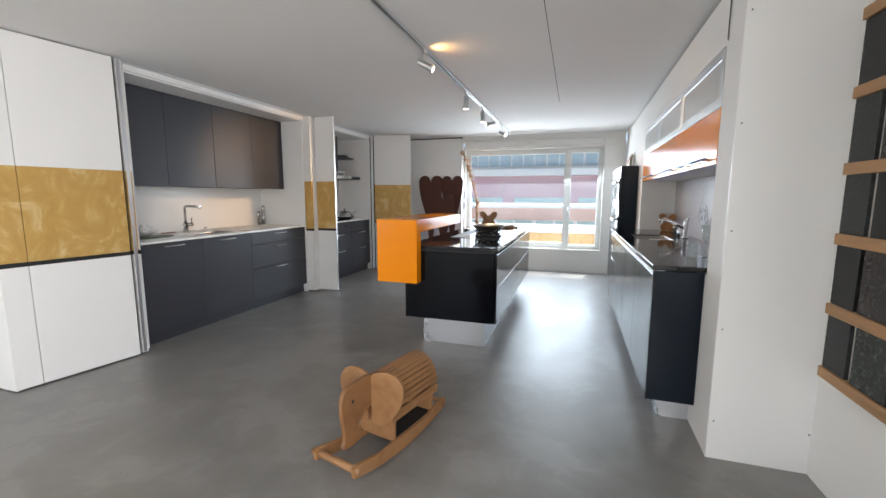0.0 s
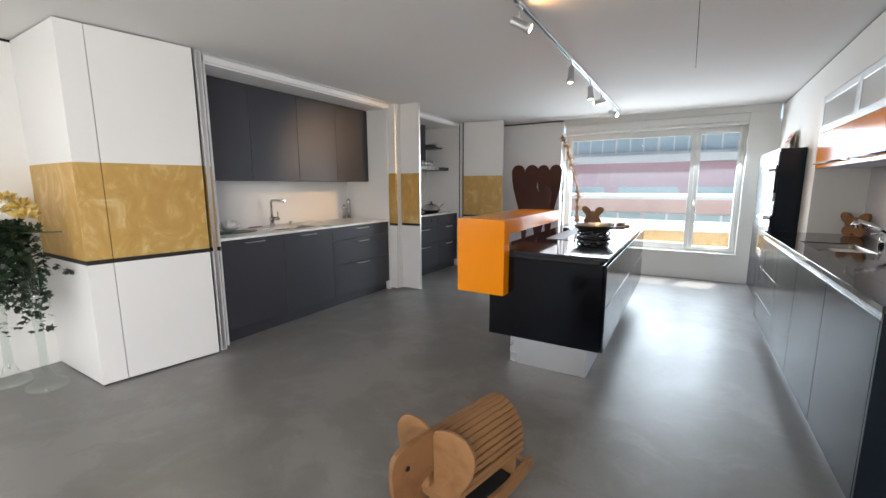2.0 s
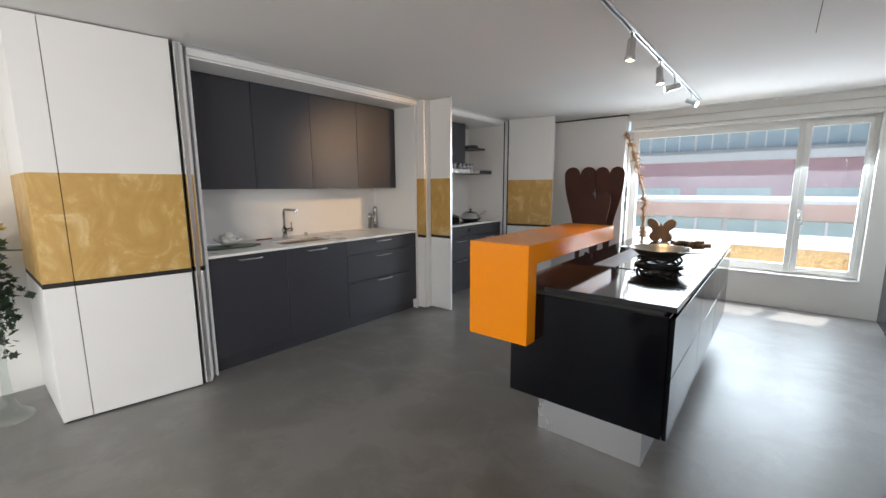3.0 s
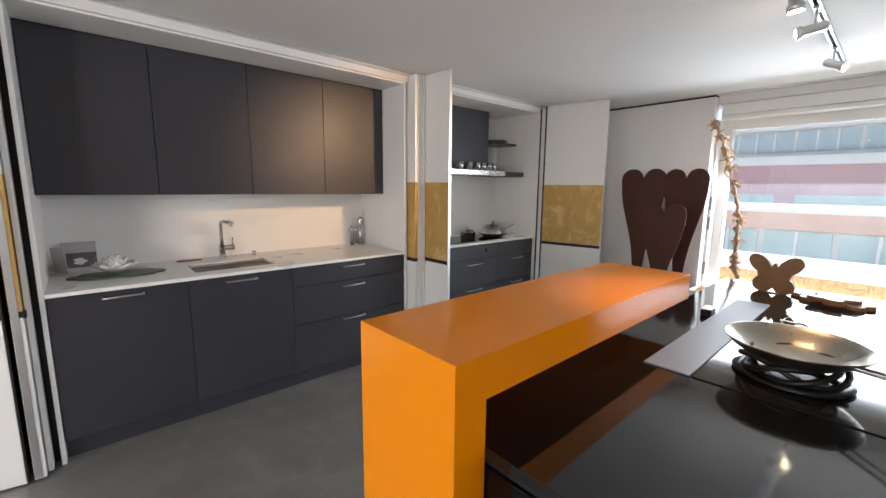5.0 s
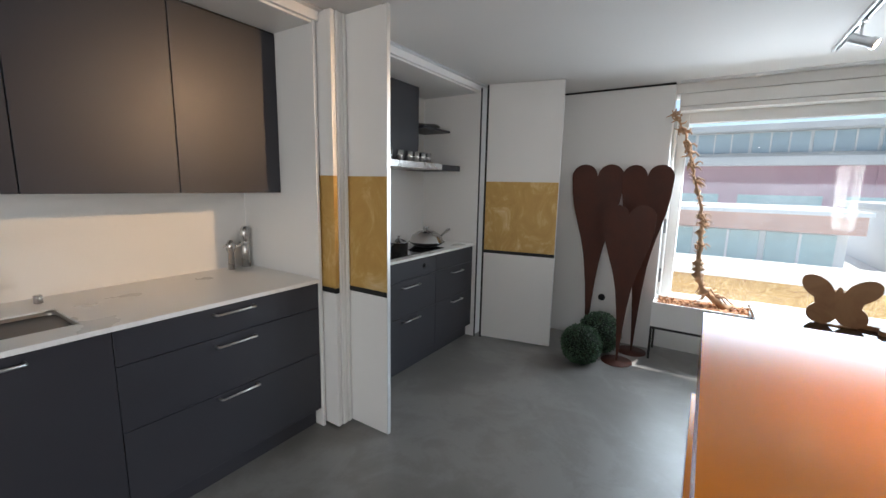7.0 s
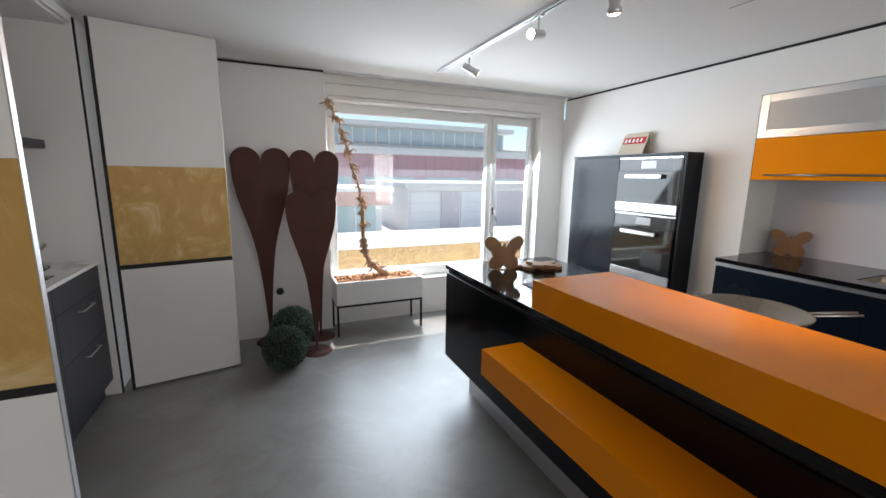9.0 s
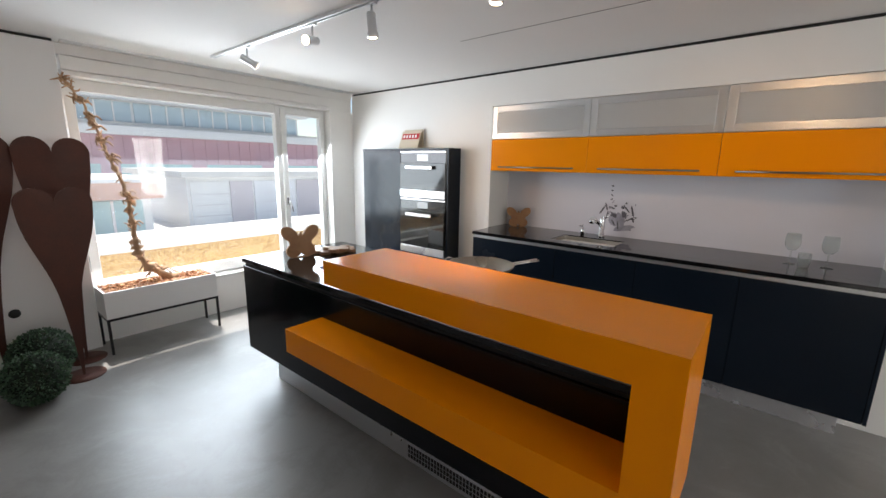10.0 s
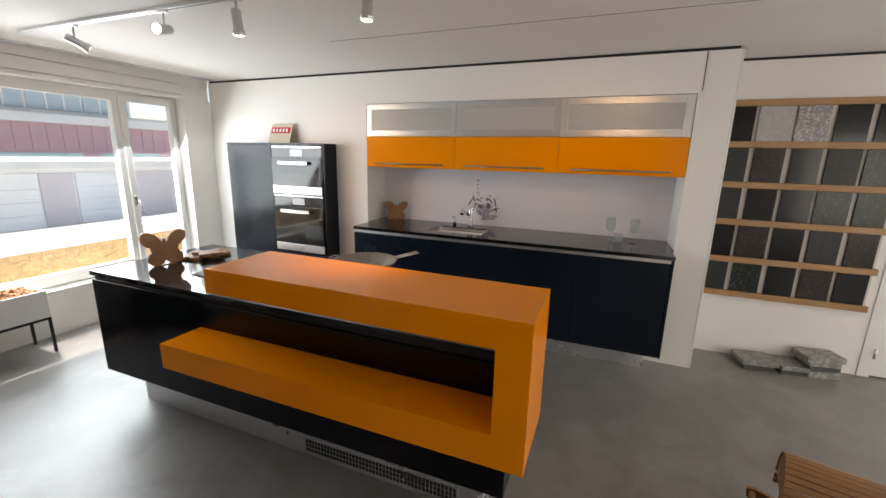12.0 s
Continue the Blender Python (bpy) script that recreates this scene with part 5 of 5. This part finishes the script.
COVER = coat("grey_print", (0.13, 0.11, 0.12), 0.4, vary=0.5, big=9, fine=40)
PALE_PRINT = coat("pale_print", (0.5, 0.45, 0.44), 0.4, vary=0.3, big=7)
brochure = thing("brochure", "glossy grey brochure leaning against the splashback", "brochure", (-3.6, 3.09, 0.925))
lean = pose(0, 0, 0, 0, -14, 0)
part("cover", moved(box(-0.004, 0.004, -0.085, 0.085, 0.0, 0.185, 0.001), lean), PALE_PRINT, brochure)
part("picture", moved(box(0.0042, 0.0052, -0.082, 0.082, 0.02, 0.115, 0), lean), COVER, brochure)
part("bloom_print", moved(prism([(0.03 * math.cos(a) * (1 + 0.3 * math.cos(5 * a)), 0.06 + 0.022 * math.sin(a)) for a in (2 * math.pi * i / 30 for i in range(30))], 0.0054, 0.006, "x"), lean), PORCELAIN, brochure)
card = thing("greeting_card", "pale card standing against the niche side", "card", (-3.58, 2.965, 0.925))
part("sheet", moved(box(-0.05, 0.05, -0.002, 0.002, 0, 0.16, 0), pose(0.02, 0.035, 0, 4, 0, 38)), PALE_PRINT, card)
RED = coat("red_plastic", (0.17, 0.03, 0.03), 0.4)
solo("red_peeler", prism([(-3.57, 3.62), (-3.555, 3.6), (-3.54, 3.62), (-3.535, 3.7), (-3.55, 3.76), (-3.57, 3.74)], 0.925, 0.935, "z", 0.002), RED, "slim dark red peeler by the sink", "peeler")
mill = thing("pepper_mill", "tall brushed steel pepper mill", "pepper mill", (-3.6, 5.13, 0.925))
part("body", lathe([(0, 0), (0.027, 0), (0.027, 0.15), (0.022, 0.155), (0.022, 0.175), (0.027, 0.18), (0.027, 0.245), (0.015, 0.262), (0, 0.264)], 22), STEEL, mill)
pump = thing("oil_pourer", "small steel oil dispenser with a side spout", "oil dispenser", (-3.58, 5.02, 0.925))
part("body", lathe([(0, 0), (0.02, 0), (0.018, 0.11), (0.026, 0.12), (0.026, 0.16), (0.012, 0.185), (0, 0.187)], 20), STEEL, pump)
part("spout", tube([(0, 0.02, 0.14), (0.01, 0.055, 0.15), (0.012, 0.06, 0.17)], 0.011, 10), CHROME, pump)
part("lever", tube([(0.0, -0.015, 0.15), (0.02, -0.05, 0.155)], 0.01, 10), CHROME, pump)

# ---- sink niche: tap, soap pump, flower motif, glasses ----
mx = thing("mixer_tap", "chrome mixer tap with a raised lever spout", "tap", (1.52, 4.7, RT))
part("base", lathe([(0, 0), (0.028, 0), (0.028, 0.012), (0.022, 0.016), (0.022, 0.15), (0.018, 0.17), (0, 0.172)], 20), CHROME, mx)
part("spout", tube([(0, 0, 0.085), (-0.07, 0.01, 0.13), (-0.19, 0.025, 0.175)], [0.017, 0.016, 0.02], 12), CHROME, mx)
part("spray_head", tube([(-0.185, 0.024, 0.172), (-0.205, 0.027, 0.14)], 0.021, 12), CHROME, mx)
part("lever", tube([(0, 0, 0.165), (0.01, -0.06, 0.19)], [0.012, 0.007], 10), CHROME, mx)
soap = thing("soap_pump", "small chrome soap pump beside the sink", "soap pump", (1.5, 4.86, RT))
part("stem", lathe([(0, 0), (0.016, 0), (0.014, 0.06), (0.008, 0.064), (0.008, 0.09), (0, 0.09)], 16), CHROME, soap)
part("nozzle", tube([(0.005, 0, 0.088), (-0.06, 0.005, 0.086)], 0.006, 8), CHROME, soap)
INK = coat("grey_ink", (0.09, 0.085, 0.1), 0.4, vary=0.5, big=30)
INK_PALE = coat("pale_ink", (0.3, 0.29, 0.34), 0.4, vary=0.4, big=20)
motif = thing("flower_motif", "dark grey splash and flower motif printed on the backsplash", "wall print", (1.627, 4.55, 1.02))
MY = 0.04
rnd = random.Random(5)


def blot(y, z, ry, rz, tilt, mat, off=0.0):
    k = [rnd.uniform(0.75, 1.2) for _ in range(14)]
    pts = []
    for i in range(14):
        a = 2 * math.pi * i / 14
        u, v_ = ry * k[i] * math.cos(a), rz * k[i] * math.sin(a)
        c, s = math.cos(radians(tilt)), math.sin(radians(tilt))
        pts.append((y + MY + c * u - s * v_, z + s * u + c * v_))
    wpart("blot", prism(pts, 1.6262 - off, 1.6278 - off, "x"), mat, motif)


for z_ in (1.38, 1.34, 1.3, 1.265):
    blot(4.633, z_, 0.012, 0.006, rnd.uniform(-30, 30), INK)
blot(4.56, 1.09, 0.075, 0.06, 8, INK_PALE)
blot(4.51, 1.02, 0.085, 0.028, -10, INK_PALE, 0.0004)
blot(4.6, 1.13, 0.03, 0.022, 20, INK, 0.0008)
blot(4.515, 1.14, 0.022, 0.03, -30, INK, 0.0012)
for y_, z_, l_, tilt in ((4.7, 1.17, 0.05, 120), (4.67, 1.2, 0.035, 75), (4.62, 1.19, 0.03, 20), (4.5, 1.19, 0.04, 50), (4.45, 1.17, 0.05, 75), (4.47, 1.1, 0.04, 150), (4.66, 1.12, 0.045, 100), (4.56, 1.04, 0.04, 80), (4.6, 1.06, 0.03, 60)):
    blot(y_, z_, l_, 0.007, tilt, INK, 0.0014)
for i in range(16):
    blot(4.57 + rnd.uniform(-0.16, 0.16), 1.18 + rnd.uniform(-0.1, 0.09), rnd.uniform(0.006, 0.018), rnd.uniform(0.004, 0.012), rnd.uniform(0, 180), rnd.choice((INK, INK, INK_PALE)), 0.0016 + i * 0.0001)
for at, h in (((1.355, 3.43), 0.2), ((1.25, 3.366), 0.1), ((1.355, 3.25), 0.2)):
    if h > 0.15:
        g = thing("wine_glass", "clear stemmed wine glass on the black worktop", "wine glass", (*at, RT), group="wine glasses")
        part("foot_and_stem", lathe([(0, 0), (0.034, 0.0), (0.033, 0.003), (0.006, 0.008), (0.0045, 0.04), (0.0045, 0.085), (0, 0.087)], 24), GOBLET, g)
        part("bowl", lathe([(0.0, 0.088), (0.02, 0.092), (0.038, 0.115), (0.043, 0.145), (0.036, 0.2), (0.0345, 0.2), (0.0415, 0.145), (0.0365, 0.117), (0.019, 0.095), (0, 0.091)], 28), GOBLET, g)
    else:
        g = thing("tumbler_glass", "small clear tumbler on the black worktop", "glass", (*at, RT))
        part("bowl", lathe([(0, 0), (0.026, 0), (0.034, 0.04), (0.032, 0.095), (0.0305, 0.095), (0.032, 0.04), (0.025, 0.006), (0, 0.006)], 24), GOBLET, g)
sign = thing("display_sign", "folded cream card sign with a red brand bar", "sign", (1.185, 6.74, 1.7))
CREAM = coat("cream_card", (0.6, 0.52, 0.4), 0.6)
RED_PRINT = coat("red_print", (0.5, 0.02, 0.03), 0.5)
ln = pose(0, 0, 0, 0, 22, 0)
part("card", moved(box(-0.002, 0.002, -0.14, 0.14, 0, 0.205, 0), ln), CREAM, sign)
part("rear_card", moved(box(-0.002, 0.002, -0.14, 0.14, 0, 0.205, 0), pose(0.075, -0.02, 0, 0, 2, 0)), CREAM, sign)
part("red_bar", moved(box(-0.0035, -0.0024, -0.125, 0.125, 0.11, 0.175, 0), ln), RED_PRINT, sign)
for i in range(5):
    part("letter_bar", moved(box(-0.0045, -0.0037, 0.085 - i * 0.043, 0.108 - i * 0.043, 0.125, 0.16, 0), ln), COMPOSITE, sign)

# ---- stone sample rack ----
rack = thing("sample_rack", "wall rack of oak strips holding stone samples", "sample rack", (1.63, 2.1, 0.53))
RZ = [2.05, 1.745, 1.438, 1.143, 0.838, 0.55]

for z_, y0 in zip(RZ, (1.576,) * 6):
    wpart("strip", box(1.605, 1.649, y0, 2.66, z_ - 0.024, z_ + 0.024, 0.003), OAK, rack)
BLACK_STONE = speckle("black_stone", (0.008, 0.008, 0.008), (0.02, 0.02, 0.02), 90, 0.7, 0.12, 0.22)
DARK_STONE = speckle("dark_grey_stone", (0.025, 0.027, 0.026), (0.05, 0.052, 0.05), 120, 0.65, 0.35, 0.22)
GREEN_STONE = speckle("green_black_stone", (0.018, 0.024, 0.02), (0.09, 0.1, 0.085), 60, 0.68, 0.2, 0.22)
GREY_GRANITE = speckle("light_grey_granite", (0.3, 0.3, 0.3), (0.5, 0.5, 0.49), 150, 0.6, 0.35)
SPOTTED = speckle("spotted_grey_granite", (0.2, 0.19, 0.2), (0.5, 0.48, 0.48), 60, 0.62, 0.3)
BROWN_STONE = speckle("brown_black_stone", (0.025, 0.02, 0.018), (0.06, 0.05, 0.045), 70, 0.66, 0.2, 0.22)
POST = coat("grey_rack_post", (0.56, 0.53, 0.49), 0.6)
rows = [[BLACK_STONE, GREY_GRANITE, SPOTTED, BLACK_STONE, BLACK_STONE], [DARK_STONE, BROWN_STONE, BLACK_STONE, DARK_STONE, GREEN_STONE], [DARK_STONE, BLACK_STONE, BLACK_STONE, GREEN_STONE, GREEN_STONE], [BLACK_STONE, BROWN_STONE, BLACK_STONE, DARK_STONE, BROWN_STONE], [DARK_STONE, GREEN_STONE, BLACK_STONE, BROWN_STONE, BLACK_STONE]]
WORDS = {BLACK_STONE.name: "polished black", DARK_STONE.name: "honed dark grey", GREEN_STONE.name: "speckled green-black", GREY_GRANITE.name: "light grey granite", SPOTTED.name: "spotted grey granite", BROWN_STONE.name: "brown-black"}
for r_ in range(5):
    zt, zb = RZ[r_] - 0.025, RZ[r_ + 1] + 0.024
    for c_, (y_, y_low) in enumerate(((2.655, 2.502), (2.47, 2.272), (2.24, 2.05), (2.02, 1.824), (1.792, 1.61))):
        y_ += 0.008 * math.sin(2.1 * r_ + 1.3 * c_) * (c_ > 0)
        w_ = y_ - y_low
        st = thing("stone_sample", WORDS[rows[r_][c_].name] + " stone sample tile in the wall rack", "stone sample", (1.63, y_ - w_ / 2, zb), group="stone samples")
        wpart("tile", box(1.617, 1.632, y_ - w_, y_, zb + 0.0005, zt, 0.001), rows[r_][c_], st)
    wpart("backing", box(1.634, 1.6495, 1.59, 2.655, zb, zt, 0), POST, rack)

# grey slabs on the floor
SLAB = speckle("rough_grey_slab", (0.2, 0.2, 0.19), (0.34, 0.34, 0.33), 30, 0.6, 0.75)
SLAB_DARK = speckle("dark_slab", (0.05, 0.05, 0.05), (0.09, 0.09, 0.09), 40, 0.6, 0.5)
for at, sx, sy, th, tn, mt in (((1.52, 2.24, 0), 0.2, 0.22, 0.04, 10, SLAB_DARK), ((1.51, 2.235, 0.04), 0.22, 0.25, 0.035, 9, SLAB), ((1.53, 2.015, 0), 0.21, 0.18, 0.04, 12, SLAB_DARK), ((1.525, 2.01, 0.04), 0.22, 0.19, 0.032, 11, SLAB), ((1.55, 1.815, 0.0), 0.18, 0.22, 0.055, 14, SLAB), ((1.55, 1.82, 0.055), 0.17, 0.23, 0.04, 18, SLAB_DARK), ((1.545, 1.82, 0.095), 0.17, 0.22, 0.035, 12, SLAB), ((1.545, 1.825, 0.13), 0.185, 0.27, 0.045, 15, SLAB)):
    sb = thing("stone_slab", ("rough grey" if mt is SLAB else "dark grey") + " stone slab stacked on the floor", "stone slab", at, tn, group="stacked stone slabs")
    bm = box(-sx / 2, sx / 2, -sy / 2, sy / 2, 0, th, 0.004)
    part("slab", bm, mt, sb)

# glazed door beyond the rack
dr = thing("door_1", "white framed glazed door, closed", "door", (1.68, 1.0, 0), kind="structure")
wpart("casing", join(box(1.64, 1.66, DOOR[1] - 0.01, DOOR[1] + 0.07, 0, DOOR[2] + 0.07, 0.003), box(1.64, 1.66, DOOR[0] - 0.07, DOOR[0] + 0.01, 0, DOOR[2] + 0.07, 0.003), box(1.64, 1.66, DOOR[0] + 0.01, DOOR[1] - 0.01, DOOR[2] - 0.01, DOOR[2] + 0.07, 0.003)), FRAME_PAINT, dr)
wpart("leaf_frame", join(box(1.655, 1.7, DOOR[1] - 0.13, DOOR[1] - 0.012, 0.012, DOOR[2] - 0.012, 0.003), box(1.655, 1.7, DOOR[0] + 0.012, DOOR[0] + 0.13, 0.012, DOOR[2] - 0.012, 0.003), box(1.655, 1.7, DOOR[0] + 0.13, DOOR[1] - 0.13, 0.012, 0.24, 0.003), box(1.655, 1.7, DOOR[0] + 0.13, DOOR[1] - 0.13, DOOR[2] - 0.14, DOOR[2] - 0.012, 0.003)), FRAME_PAINT, dr)
wpart("pane", box(1.672, 1.68, DOOR[0] + 0.12, DOOR[1] - 0.12, 0.23, DOOR[2] - 0.13, 0), FROSTED, dr)
for z_ in (0.2, 1.0, 1.82):
    wpart("hinge", tube([(1.636, DOOR[1] - 0.008, z_ - 0.04), (1.636, DOOR[1] - 0.008, z_ + 0.04)], 0.008, 10), STEEL, dr)
solo("lobby_wall", box(2.3, 2.4, 0.2, 4, 0, CEIL, 0), WALL, "plain wall behind the glazed door", "wall", "structure")

# rear window
rw = thing("window_2", "wide white framed window behind the walker", "window", (-1.2, BACK, 0.5), kind="structure")
wpart("window_frame", join(box(-2.9, -2.82, BACK - 0.08, BACK - 0.01, 0.5, 2.25, 0.003), box(0.42, 0.5, BACK - 0.08, BACK - 0.01, 0.5, 2.25, 0.003), box(-1.24, -1.16, BACK - 0.08, BACK - 0.01, 0.5, 2.25, 0.003), box(-2.82, -1.24, BACK - 0.08, BACK - 0.01, 0.5, 0.58, 0.003), box(-1.16, 0.42, BACK - 0.08, BACK - 0.01, 0.5, 0.58, 0.003), box(-2.82, -1.24, BACK - 0.08, BACK - 0.01, 2.17, 2.25, 0.003), box(-1.16, 0.42, BACK - 0.08, BACK - 0.01, 2.17, 2.25, 0.003)), FRAME_PAINT, rw)

# added frame out of view, holds the right-hand fill lamp
sw = thing("added_window_right", "added unseen window frame round the right fill lamp", "window", (1.7, -1.2, 0.45), kind="structure")
wpart("window_frame", join(box(1.69, 1.75, -2.4, -2.33, 0.45, 2.2, 0.003), box(1.69, 1.75, -0.07, 0.0, 0.45, 2.2, 0.003), box(1.69, 1.75, -2.33, -0.07, 0.45, 0.52, 0.003), box(1.69, 1.75, -2.33, -0.07, 2.13, 2.2, 0.003), box(1.69, 1.75, -1.235, -1.165, 0.52, 2.13, 0.003)), FRAME_PAINT, sw)

# matching unseen frame, added for the left fill lamp
lw = thing("added_window_left", "added unseen window frame round the left fill lamp", "window", (-3.85, -0.9, 0.45), kind="structure")
wpart("window_frame", join(box(-3.9, -3.84, -2.1, -2.03, 0.45, 2.2, 0.003), box(-3.9, -3.84, 0.23, 0.3, 0.45, 2.2, 0.003), box(-3.9, -3.84, -2.03, 0.23, 0.45, 0.52, 0.003), box(-3.9, -3.84, -2.03, 0.23, 2.13, 2.2, 0.003), box(-3.9, -3.84, -0.935, -0.865, 0.52, 2.13, 0.003)), FRAME_PAINT, lw)

# ---- flower vases by the tall cupboard ----


def vase(at, h, label):
    v = thing("glass_vase", label, "vase", at, group="glass vases")
    part("vessel", lathe([(0, 0.006), (0.1, 0.004), (0.118, 0.014), (0.1, 0.04), (0.05, 0.075), (0.026, 0.14), (0.022, 0.3), (0.03, h * 0.7), (0.046, h), (0.042, h), (0.026, h * 0.7), (0.018, 0.3), (0.02, 0.15), (0.0, 0.1)], 28), VASE_GLASS, v)


vase((-3.31, 1.87, 0), 0.86, "tall clear glass vase with a wide foot on the floor")
vase((-3.6, 1.76, 0), 0.82, "tall clear glass vase holding the ivy bouquet")
bq = thing("ivy_bouquet", "hanging ivy bouquet with large yellow flowers in the vases", "bouquet", (-3.4, 1.76, 0.75))
rnd = random.Random(21)


def leaf_blade(bm, p, d, size):
    side = d.orthogonal().normalized()
    side.rotate(Matrix.Rotation(rnd.uniform(0, 6.28), 3, d))
    n_ = d.cross(side)
    pts = [(0, 0), (0.45, 0.2), (0.3, 0.5), (0.5, 0.75), (0.12, 0.75), (0, 1.1), (-0.12, 0.75), (-0.5, 0.75), (-0.3, 0.5), (-0.45, 0.2)]
    bm.faces.new([bm.verts.new(p + size * (side * a + d * b_ + n_ * 0.25 * abs(a))) for a, b_ in pts])


bm = bmesh.new()
for k in range(95):
    a = rnd.uniform(0, 6.28)
    p = Vector((-3.43, 1.8, 1.02)) + Vector((math.cos(a), math.sin(a), 0)) * 0.05
    reach = rnd.uniform(0.03, 0.15)
    drop = rnd.uniform(0.1, 0.62)
    for j in range(15):
        u = j / 14
        q = p + Vector((math.cos(a) * reach * u ** 0.6, math.sin(a) * reach * u ** 0.6, 0.12 * math.sin(math.pi * min(1, u * 1.4)) - drop * u * u))
        q += Vector((rnd.uniform(-0.03, 0.03), rnd.uniform(-0.03, 0.03), rnd.uniform(-0.02, 0.02)))
        leaf_blade(bm, q, Vector((rnd.uniform(-1, 1), rnd.uniform(-1, 1), rnd.uniform(-0.7, 0.4))).normalized(), rnd.uniform(0.035, 0.06))
tagged(wpart("ivy_leaves", bm, IVY, bq), kind="stuff")
for s_ in ((-3.28, 1.98, 0.83), (-3.22, 2.04, 0.8), (-3.18, 2.07, 0.79)):
    bm = bmesh.new()
    for j in range(6):
        leaf_blade(bm, Vector(s_) + Vector((rnd.uniform(-0.04, 0.04), rnd.uniform(-0.04, 0.04), rnd.uniform(-0.02, 0.02))), Vector((rnd.uniform(-1, 1), rnd.uniform(-1, 1), rnd.uniform(-0.7, 0.4))).normalized(), 0.034)
    wpart("ivy_tip", bm, IVY, bq)
wpart("long_leaf", prism([(-3.42, 1.8), (-3.36, 1.88), (-3.26, 1.985), (-3.2, 2.03), (-3.26, 1.95), (-3.35, 1.83)], 1.06, 1.068, "z", 0.001), IVY, bq)
for c_ in ((-3.3, 1.88, 1.23), (-3.38, 1.8, 1.2), (-3.25, 1.88, 1.17), (-3.38, 1.92, 1.18), (-3.33, 1.82, 1.27)):
    bm = bmesh.new()
    for j in range(46):
        d = Vector((rnd.uniform(-1, 1), rnd.uniform(-1, 1), rnd.uniform(-0.15, 1))).normalized()
        side = d.orthogonal().normalized()
        side.rotate(Matrix.Rotation(rnd.uniform(0, 6.28), 3, d))
        p = Vector(c_) + d * 0.012
        l_ = rnd.uniform(0.045, 0.075)
        bm.faces.new([bm.verts.new(p), bm.verts.new(p + d * l_ * 0.6 + side * 0.014), bm.verts.new(p + d * l_), bm.verts.new(p + d * l_ * 0.6 - side * 0.014)])
    wpart("flower_head", bm, PETAL, bq, "large yellow flower head")
